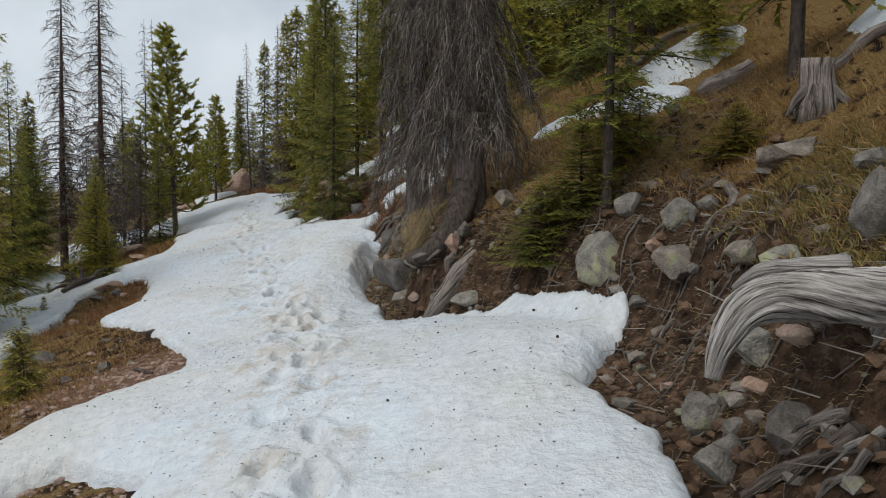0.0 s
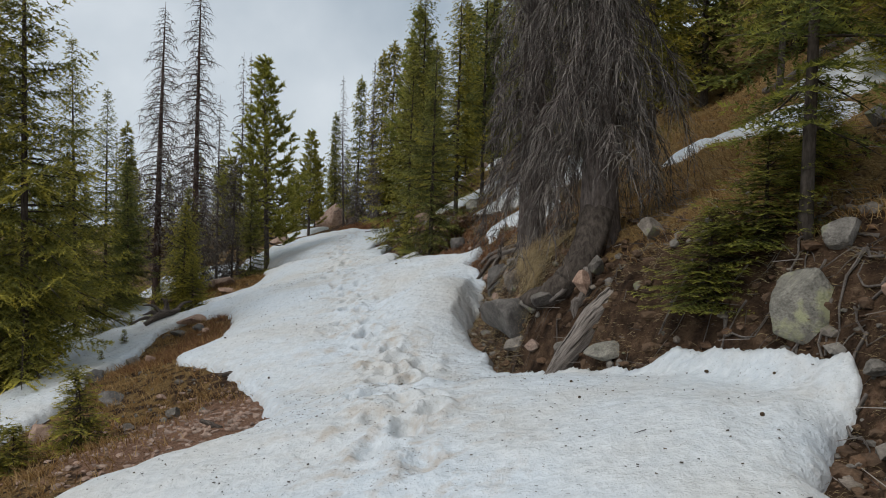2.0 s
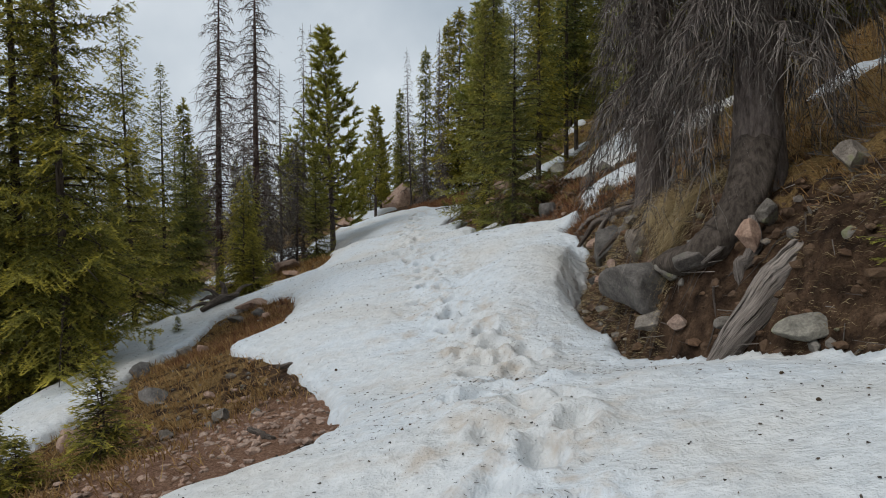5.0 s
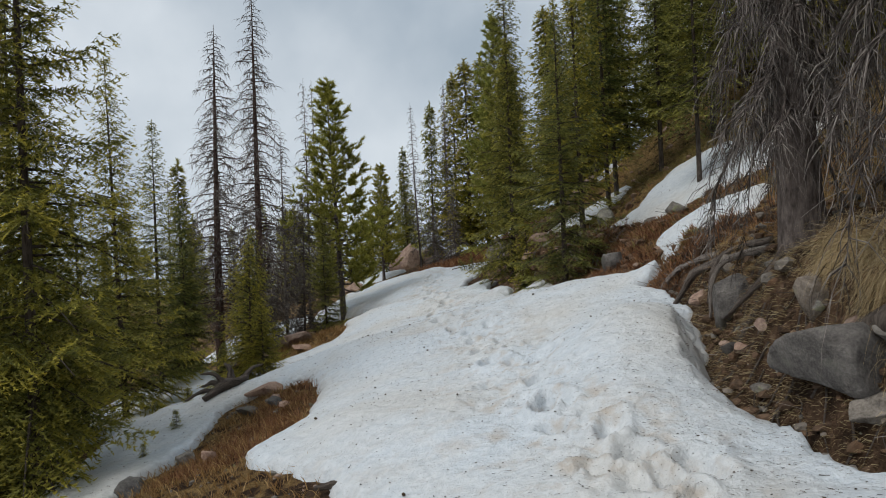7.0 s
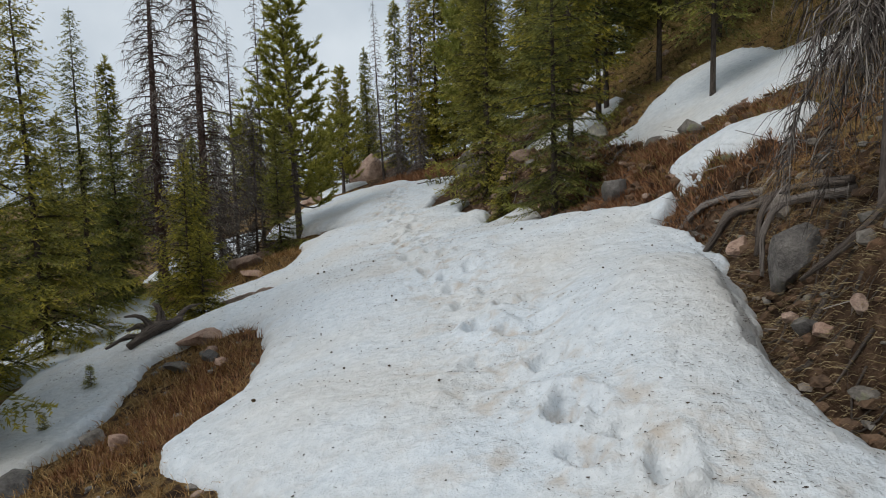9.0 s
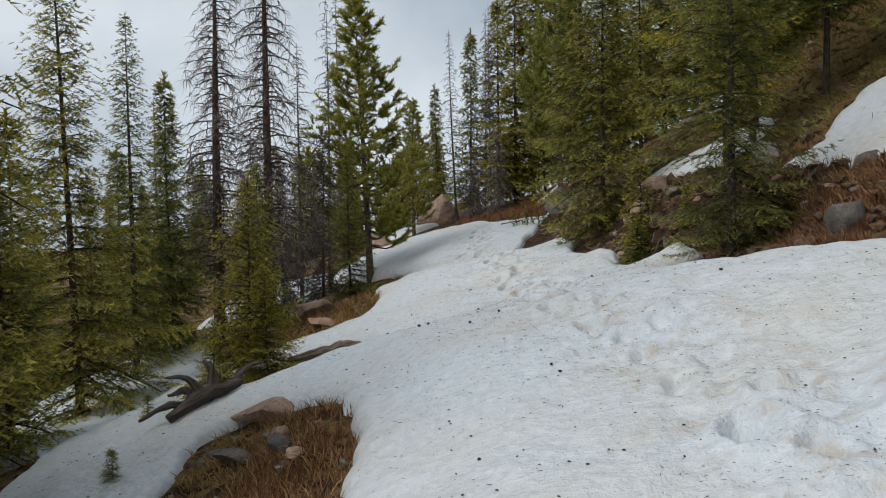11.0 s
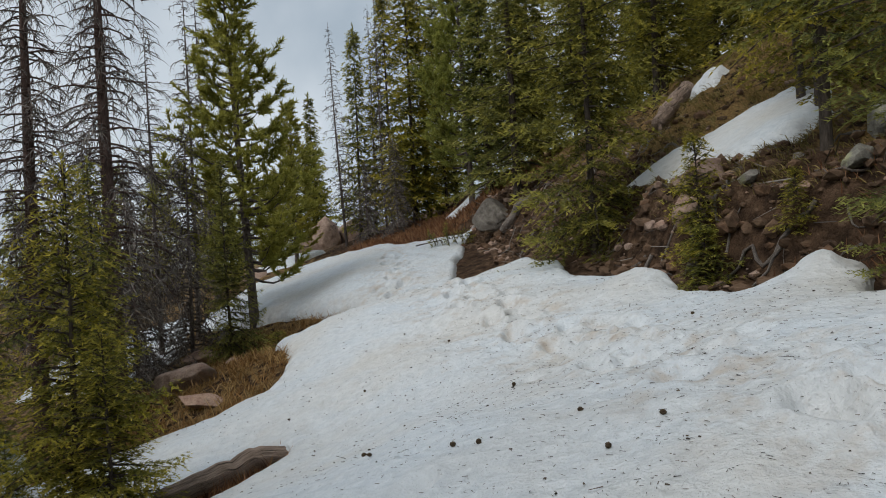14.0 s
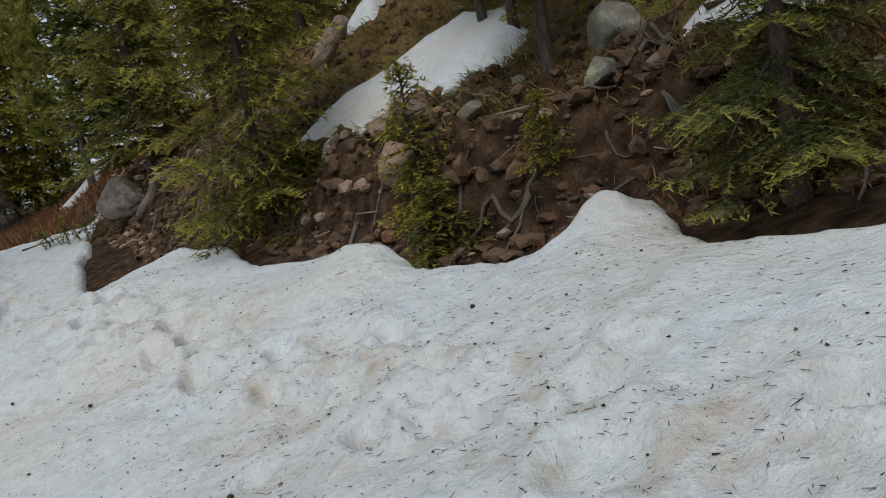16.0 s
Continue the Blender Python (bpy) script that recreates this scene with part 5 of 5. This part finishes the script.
limb_thing("snag_stick", [(-5.8, 31.3, 0.8), (-5.6, 31.3, 1.05), (-5.3, 31.5, 1.35)], [0.07, 0.05, 0.02], GREY_WOOD, "grey dead stick at the end of the snow", "stick", 8, 0.1, 0.2, 17)


def build_stump(x, y, h, r):
    z = height_at(x, y)
    e = tagged(new("tree_stump"), "grey weathered tree stump on the slope", "stump")
    e.location = (x, y, z)
    v, f, u = tube([(0, 0, -0.2), (0, 0, 0.0), (0.01, 0, h * 0.4), (0, 0.01, h * 0.8), (0, 0, h)], [r * 1.5, r * 1.25, r, r * 0.95, r * 0.98], 20, 3, 0.14, 0.2, True, 0.05)
    part("stump_body", mesh_of("stump_body", v, f, OLD_WOOD, True, u), e)
    for a in (200, 250, 310, 20):
        c, s = math.cos(radians(a)), math.sin(radians(a))
        v, f, u = tube([(c * r * 0.8, s * r * 0.8, 0.14), (c * r * 1.7, s * r * 1.7, 0.02), (c * r * 2.3, s * r * 2.3, -0.12)], [0.05, 0.035, 0.015], 8, a, 0.1, 0.2)
        part("stump_root", mesh_of("stump_root", v, f, OLD_WOOD, True, u), e)


build_stump(3.42, 7.05, 0.42, 0.15)

# ---- grass, heath and litter ----


def blades(name, x, y, length, lean, mat, label, category, seed, width=0.006, droop=0.5, lift=0.0):
    """Bent blades of grass: two triangles and a tip each."""
    rng = np.random.RandomState(seed)
    n = len(x)
    z = relief(x, y) + lift - 0.01
    p = np.stack([x, y, z], 1)
    d = unit(rng.uniform(-1, 1, (n, 3)) * np.array([1, 1, 0.3]) * 0.75 + np.array([0, 0, 1.0]) + lean)
    side = unit(np.cross(d, rng.uniform(-1, 1, (n, 3)))) * width * 0.5
    L = (length * rng.uniform(0.5, 1.2, n))[:, None]
    mid = p + d * L * 0.55
    d2 = unit(d + np.asarray(lean) * 0.8 + np.array([0, 0, -1.0]) * droop)
    tip = mid + d2 * L * 0.5
    v = np.stack([p - side, p + side, mid - side * 0.8, mid + side * 0.8, tip], 1).reshape(-1, 3)
    k = 5 * np.arange(n)[:, None]
    f = np.concatenate([k + np.array([[0, 1, 3]]), k + np.array([[0, 3, 2]]), k + np.array([[2, 3, 4]])])
    tagged(new(name, mesh_of(name, v, f, mat, False)), label, category, kind="stuff")


def tufts(n, per, x0, x1, y0, y1, seed, keep, spread=0.09):
    """Places of blades that grow in clumps."""
    rng = np.random.RandomState(seed)
    x, y = rng.uniform(x0, x1, n), rng.uniform(y0, y1, n)
    ok = bare(x, y) & keep(x, y, rng.uniform(0, 1, n))
    for outline in HILL_SNOW:
        ok &= inside(x, y, outline) < 0.0
    x, y = x[ok], y[ok]
    x = np.repeat(x, per) + rng.normal(0, spread, len(x) * per)
    y = np.repeat(y, per) + rng.normal(0, spread, len(y) * per)
    return x, y


x, y = tufts(5200, 12, 0.2, 6.5, 3.5, 17, 31, lambda x, y, r: (up_bank(x, y) > 0.95) & (r < 0.25 + 0.75 * smooth(0.5 + 1.6 * fbm(x, y, 0.8, 90))))
blades("hill_grass", x, y, 0.15, np.array([-0.45, -0.1, 0.0]), GOLD_GRASS, "golden dry grass matted on the hillside", "grass", 32, 0.007, 0.7)
x, y = tufts(7000, 12, -4.6, 2.2, 15.2, 27, 33, lambda x, y, r: (up_bank(x, y) > 0.55) & (r < 0.35 + 0.8 * smooth(0.4 + 1.8 * fbm(x, y, 0.8, 93))))
blades("hill_grass", x, y, 0.14, np.array([-0.5, 0.0, 0.0]), GREEN_MAT, "matted brown and green grass on the upper slope", "grass", 34, 0.009, 0.7)
x, y = tufts(4200, 14, -3.2, 1.2, 13.8, 20.2, 35, lambda x, y, r: (up_bank(x, y) > -0.1) & (r < 1.2 * bell(x, y, -1.2, 16.6, 1.5, 2.0)))
blades("heath", x, y, 0.13, np.array([-0.2, 0.0, 0.1]), RED_HEATH, "low reddish-brown heath beside the snow", "heath", 36, 0.010, 0.2)
x, y = tufts(900, 14, -9.0, -3.4, 32.5, 36.5, 37, lambda x, y, r: r < 0.8)
blades("heath", x, y, 0.2, np.array([-0.2, 0.0, 0.1]), RED_HEATH, "low reddish-brown heath beyond the snow", "heath", 38, 0.018, 0.2)
x, y = tufts(1500, 14, -7.6, -3.6, 5.8, 16.0, 39, lambda x, y, r: (inside(x, y, TONGUE) > 0.05) & (r < 1 - 1.05 * bell(x, y, -3.5, 8.6, 1.0, 1.6)))
blades("trail_grass", x, y, 0.13, np.array([-0.15, -0.1, 0.0]), GOLD_GRASS, "dry rusty grass on the bare tongue of ground", "grass", 40, 0.008, 0.5)
x, y = tufts(900, 14, -6.6, -5.2, 12.0, 15.7, 41, lambda x, y, r: (inside(x, y, TONGUE) > 0.02) & (r < 0.75))
blades("heath", x, y, 0.10, np.array([0.0, 0.0, 0.2]), RED_HEATH, "low reddish heath along the snow edge", "heath", 42, 0.008, 0.2)
x, y = tufts(700, 14, -8.9, -6.9, 16.7, 19.5, 43, lambda x, y, r: (inside(x, y, STRIP) > -0.1))
blades("heath", x, y, 0.14, np.array([0.0, 0.0, 0.2]), RED_HEATH, "reddish grass on a thawed strip", "heath", 44, 0.008, 0.2)
x, y = tufts(900, 14, -10.6, -7.7, 20.4, 27.5, 45, lambda x, y, r: r < 0.8)
blades("trail_grass", x, y, 0.18, np.array([0.1, -0.1, 0.0]), GOLD_GRASS, "rusty grass between pale boulders", "grass", 46, 0.012, 0.5)
x, y = tufts(1000, 16, 1.9, 3.4, 3.2, 6.4, 47, lambda x, y, r: r < 0.75 * smooth((up_bank(x, y) - 0.7) / 0.4))
blades("mossy_grass", x, y, 0.11, np.array([-0.3, 0.0, 0.0]), GREEN_MAT, "yellow-green mossy grass on the bank top", "grass", 48, 0.007, 0.6)
def hanging_straw(name, x, y, length, flow, mat, label, seed, width=0.0034, steps_=5):
    """Long straw that bends over and drapes down a bank."""
    rng = np.random.RandomState(seed)
    n = len(x)
    prev = np.stack([x, y, relief(x, y)], 1)
    clump = np.stack([vnoise(x * 7, y * 7, seed + k) for k in range(3)], 1)
    d = unit(np.asarray(flow) + 1.1 * clump + rng.normal(0, 0.3, (n, 3)))
    L = length * rng.uniform(0.5, 1.25, n) / steps_
    side = unit(np.cross(d, rng.uniform(-1, 1, (n, 3))))
    rows = []
    for k in range(steps_ + 1):
        w = width * 0.5 * (1.0 - 0.85 * k / steps_)
        rows.append(np.stack([prev - side * w, prev + side * w], 1))
        d = unit(d + np.array([0, 0, -0.42]) + rng.normal(0, 0.1, (n, 3)))
        nxt = prev + d * L[:, None]
        nxt[:, 2] = np.maximum(nxt[:, 2], relief(nxt[:, 0], nxt[:, 1]) + rng.uniform(0.004, 0.03, n))
        prev = nxt
    v = np.stack(rows, 1).reshape(-1, 3)
    step = 2 * (steps_ + 1)
    k = step * np.arange(n)[:, None]
    f = np.concatenate([k + 2 * i + np.array([[0, 1, 3, 2]]) for i in range(steps_)])
    tagged(new(name, mesh_of(name, v, f, mat, False)), label, "grass", kind="stuff")


rng = np.random.RandomState(49)
t = rng.uniform(0, 1, 3000)
hanging_straw("straw_fringe", -0.34 + 0.12 * t + rng.normal(0, 0.07, len(t)), 11.45 - 1.05 * t + rng.normal(0, 0.1, len(t)), 0.40, (-0.8, -0.3, 0.12), DRY_GRASS, "long straw hanging over the bank edge", 50)
t = rng.uniform(0, 1, 3200)
hanging_straw("straw_fringe", -0.12 + 0.30 * t + rng.normal(0, 0.12, len(t)), 11.3 - 0.75 * t + rng.normal(0, 0.22, len(t)), 0.36, (-0.75, -0.5, 0.1), DRY_GRASS, "pale straw bent down between the dead spruces", 51)
hanging_straw("straw_fringe", rng.normal(-0.30, 0.10, 900), rng.normal(10.5, 0.16, 900), 0.26, (-0.7, -0.5, 0.2), DRY_GRASS, "short straw over a dark root", 52)
hanging_straw("straw_fringe", rng.normal(-0.48, 0.2, 2600), rng.normal(13.7, 0.5, 2600), 0.26, (-0.7, -0.2, 0.2), GOLD_GRASS, "golden straw above bare roots", 55)


def root_tangle(name, n, x0, x1, y0, y1, seed, keep, mat, label, thick=0.012):
    """Wiry rootlets that crawl over the soil."""
    rng = np.random.RandomState(seed)
    pieces = []
    while len(pieces) < n:
        x, y = rng.uniform(x0, x1), rng.uniform(y0, y1)
        u = x - float(along(y, FOOT_X))
        if not keep(u) or not bare(np.array([x]), np.array([y]))[0]:
            continue
        m = rng.randint(6, 12)
        a, xs, ys = rng.uniform(2.2, 4.6), [x], [y]
        for _ in range(m - 1):
            a += rng.normal(0, 0.5)
            k = rng.uniform(0.04, 0.1)
            xs.append(xs[-1] + k * math.cos(a))
            ys.append(ys[-1] + k * math.sin(a))
        xs, ys = np.array(xs), np.array(ys)
        zs = relief(xs, ys) + 0.01 + np.cumsum(rng.normal(0, 0.012, m)) * np.sin(np.linspace(0, 3.14, m))
        r = thick * rng.uniform(0.3, 1.5) * np.linspace(1.0, 0.25, m)
        pieces.append(tube(np.stack([xs, ys, np.maximum(zs, relief(xs, ys))], 1), r, 5, seed, 0.1, 0.5, False))
    v, f, u = joined(pieces)
    tagged(new(name, mesh_of(name, v, f, mat, True, u)), label, "roots", kind="stuff")


root_tangle("rootlets", 150, 0.8, 3.2, 3.0, 9.0, 201, lambda u: 0.15 < u < 1.7, OLD_WOOD, "wiry grey rootlets in the brown soil")
root_tangle("rootlets", 120, -1.5, 0.9, 9.2, 15.2, 202, lambda u: 0.1 < u < 1.3, ROOT_WOOD, "wiry dark rootlets hanging on the bank")
root_tangle("rootlets", 200, -5.5, 0.5, 16.0, 30.0, 203, lambda u: 0.1 < u < 2.2, OLD_WOOD, "dead roots strewn over the reddish slope", 0.02)


def slope_log(x0, y0, x1, y1, r, label, seed):
    """A fallen log that lies on the slope."""
    t = np.linspace(0, 1, 6)
    xs, ys = x0 + (x1 - x0) * t, y0 + (y1 - y0) * t
    zs = np.maximum.accumulate(relief(xs, ys)) if x1 > x0 else relief(xs, ys)
    limb_thing("fallen_log", [(x, y, z + 0.8 * r) for x, y, z in zip(xs, ys, zs)], [r * k for k in (0.8, 1.0, 1.0, 0.95, 0.9, 0.75)], OLD_WOOD, label, "log", 14, 0.1, 0.3, seed, (), 5, 0.1)


slope_log(3.3, 14.6, 4.9, 14.9, 0.07, "thin grey fallen log on the upper slope", 301)
slope_log(3.15, 9.4, 3.7, 9.2, 0.15, "short mossy grey log lying in golden grass", 302)
slope_log(3.55, 7.35, 4.7, 7.3, 0.06, "grey fallen pole beside a snow patch", 303)
slope_log(3.6, 10.6, 5.2, 11.2, 0.08, "long grey fallen log on the hillside", 304)
slope_log(-4.9, 28.6, -4.3, 28.0, 0.10, "dark branch leaning on a granite boulder", 305)
log_z = height_at(-7.4, 18.9)
limb_thing("fallen_log", [(-7.95, 18.45, log_z - 0.02), (-7.6, 18.72, log_z + 0.05), (-7.3, 18.95, log_z + 0.09), (-7.05, 19.12, log_z + 0.1)], [0.07, 0.09, 0.09, 0.06], LOG_WOOD, "reddish rotten log at the edge of the snow", "log", 14, 0.12, 0.3, 306)
rng = np.random.RandomState(56)
x, y = rng.uniform(-1.35, -0.45, 9000), rng.uniform(9.6, 14.4, 9000)
ok = bare(x, y)
blades("bank_straw", x[ok], y[ok], 0.10, np.array([-0.9, -0.25, -0.75]), DRY_GRASS, "flattened straw on the soil bank", "grass", 52, 0.0035, 0.6)
x, y = tufts(2200, 8, 0.2, 2.2, 3.2, 9.4, 53, lambda x, y, r: r < 0.7)
blades("bank_straw", x, y, 0.085, np.array([-0.9, -0.3, -0.75]), DRY_GRASS, "flattened straw and needles on bare soil", "grass", 54, 0.003, 0.5)


def sticks(name, x, y, z, length, width, mat, label, category, seed, tilt=0.15):
    """Loose straight twigs or needles: slim three-sided slivers."""
    rng = np.random.RandomState(seed)
    n = len(x)
    a = rng.uniform(0, 6.28, n)
    d = np.stack([np.cos(a), np.sin(a), rng.uniform(-tilt, tilt, n)], 1)
    side = np.stack([-np.sin(a), np.cos(a), np.zeros(n)], 1) * width[:, None] * 0.5
    up = np.array([0, 0, 1.0]) * width[:, None] * 0.7
    p = np.stack([x, y, z], 1)
    q = p + d * length[:, None] + np.array([0, 0, 1]) * 0.0
    v = np.stack([p - side, p + side, p + up, q - side * 0.6, q + side * 0.6, q + up * 0.6], 1).reshape(-1, 3)
    k = 6 * np.arange(n)[:, None]
    f = np.concatenate([k + np.array([[0, 3, 5, 2]]), k + np.array([[1, 2, 5, 4]])])
    tagged(new(name, mesh_of(name, v, f, mat, False)), label, category, kind="stuff")


def on_snow(n, seed, x0=-9.2, x1=1.8, y0=2.0, y1=27.0, keep=None):
    rng = np.random.RandomState(seed)
    x, y = rng.uniform(x0, x1, n), rng.uniform(y0, y1, n)
    d = snow_field(x, y)
    ok = d > 0.06
    if keep is not None:
        ok &= rng.uniform(0, 1, n) < keep(x, y, d)
    x, y, d = x[ok], y[ok], d[ok]
    return x, y, snow_top(x, y, d) + 0.002


rng = np.random.RandomState(60)
x, y, z = on_snow(95000, 61, keep=lambda x, y, d: np.clip(0.22 + 0.7 * np.exp(-trail_distance(x, y) / 0.5) + 1.2 * bell(x, y, -1.2, 11.4, 0.8, 2.6) + 0.5 * bell(x, y, -4.8, 17, 2, 3) - 0.25 + 0.5 * fbm(x, y, 0.8, 95), 0.06, 1))
sticks("needle_litter", x, y, z, rng.uniform(0.010, 0.030, len(x)), rng.uniform(0.002, 0.004, len(x)), LITTER, "brown fallen needles strewn over the snow", "litter", 62)
x, y, z = on_snow(420, 63, keep=lambda x, y, d: 0.25 + 0.75 * np.exp(-np.maximum(d, 0) / 0.8))
sticks("twig_litter", x, y, z, rng.uniform(0.03, 0.10, len(x)), rng.uniform(0.003, 0.007, len(x)), LITTER, "small dark twigs lying on the snow", "litter", 64)
xy = spots(2600, -1.6, 3.2, 2.8, 15, 65, 0.0, 1.0, lambda x, y, r: up_bank(x, y) > -0.2)
x, y = xy[:, 0], xy[:, 1]
sticks("soil_twigs", x, y, relief(x, y) + 0.006, rng.uniform(0.06, 0.3, len(x)), rng.uniform(0.004, 0.011, len(x)), DEAD_TWIGS, "dead twigs scattered on the soil bank", "litter", 66, 0.35)
xy = spots(3200, -6.5, 1.0, 15, 32, 165, 0.0, 1.0, lambda x, y, r: (up_bank(x, y) > -0.1) & (r < np.exp(-up_bank(x, y) / 2)))
x, y = xy[:, 0], xy[:, 1]
sticks("soil_twigs", x, y, relief(x, y) + 0.008, rng.uniform(0.08, 0.4, len(x)), rng.uniform(0.006, 0.016, len(x)), DEAD_TWIGS, "dead twigs and roots strewn on the slope", "litter", 166, 0.4)
x, y, z = on_snow(7000, 67, keep=lambda x, y, d: 0.5 + 0 * x)
sticks("bark_crumbs", x, y, z, rng.uniform(0.008, 0.02, len(x)), rng.uniform(0.006, 0.014, len(x)), LITTER, "dark bark crumbs on the snow", "litter", 68)


def cone_mesh():
    """A fir cone: an egg with rows of scales."""
    v, f = [], []
    rows, around = 9, 12
    for i in range(rows):
        t = i / (rows - 1)
        r = 0.021 * math.sin(math.pi * (0.08 + 0.9 * t)) ** 0.8 * (1 - 0.3 * t)
        for j in range(around):
            a = 6.2832 * (j + 0.5 * (i % 2)) / around
            k = r * (1.0 + 0.22 * ((i + j) % 2))
            v.append((k * math.cos(a), k * math.sin(a), 0.058 * t))
    for i in range(rows - 1):
        for j in range(around):
            k = (j + 1) % around
            f.append((i * around + j, i * around + k, (i + 1) * around + k, (i + 1) * around + j))
    f.append(tuple(range(around - 1, -1, -1)))
    f.append(tuple(range((rows - 1) * around, rows * around)))
    return mesh_of("pine_cone", np.array(v), f, CONE, False)


cone_me = cone_mesh()
CONES = [(0.93, 6.05), (-0.05, 6.97), (0.89, 7.2), (1.2, 6.75), (-0.08, 7.53), (-3.5, 10.31), (-4.28, 12.73), (-3.87, 12.58), (-4.27, 14.57), (-5.65, 16.71), (-4.2, 14.46), (-6.24, 17.28), (-5.14, 16.23), (-4.9, 16.35), (-5.77, 16.82), (-6.31, 17.38), (-7.25, 19.6), (-5.18, 16.79),
         (-6.35, 21.05), (-5.89, 20.31), (-3.4, 12.0), (-4.6, 13.4), (-4.9, 12.4), (-2.2, 13.6), (-1.7, 14.3), (-3.0, 15.9), (-5.4, 18.2), (-4.1, 18.6), (-6.6, 19.6), (-1.5, 8.0), (-0.4, 5.4)]
rng = random.Random(70)
for x, y in CONES:
    d = snow_field(np.array([x]), np.array([y]))
    z = float(snow_top(np.array([x]), np.array([y]), d)[0])
    c = new("pine_cone", cone_me)
    k = rng.uniform(0.4, 0.68)
    c.matrix_basis = pose(x, y, z + 0.008, 82, rng.uniform(-10, 10), rng.uniform(0, 360)) @ Matrix.Scale(k, 4)
    tagged(c, "small dark brown conifer cone lying on the snow", "cone", "cones on the snow")


def fallen_bough(x, y, length, turn, label):
    """A green twig lying on the snow."""
    d = snow_field(np.array([x]), np.array([y]))
    z = float(snow_top(np.array([x]), np.array([y]), d)[0])
    trunk, crown = spruce_meshes(length, length * 0.45, int(x * -10) + 90, DARK_NEEDLES, SPRUCE_BARK, 0.1, 0.6, 0.05, 0.018, 0.012)
    e = tagged(new("fallen_bough"), label, "bough")
    part("stem", trunk, e)
    part("needle_spray", crown, e)
    e.matrix_basis = pose(x, y, z + 0.06, 84, 0, turn)


fallen_bough(-6.45, 30.2, 1.0, 80, "green conifer bough lying on the snow")
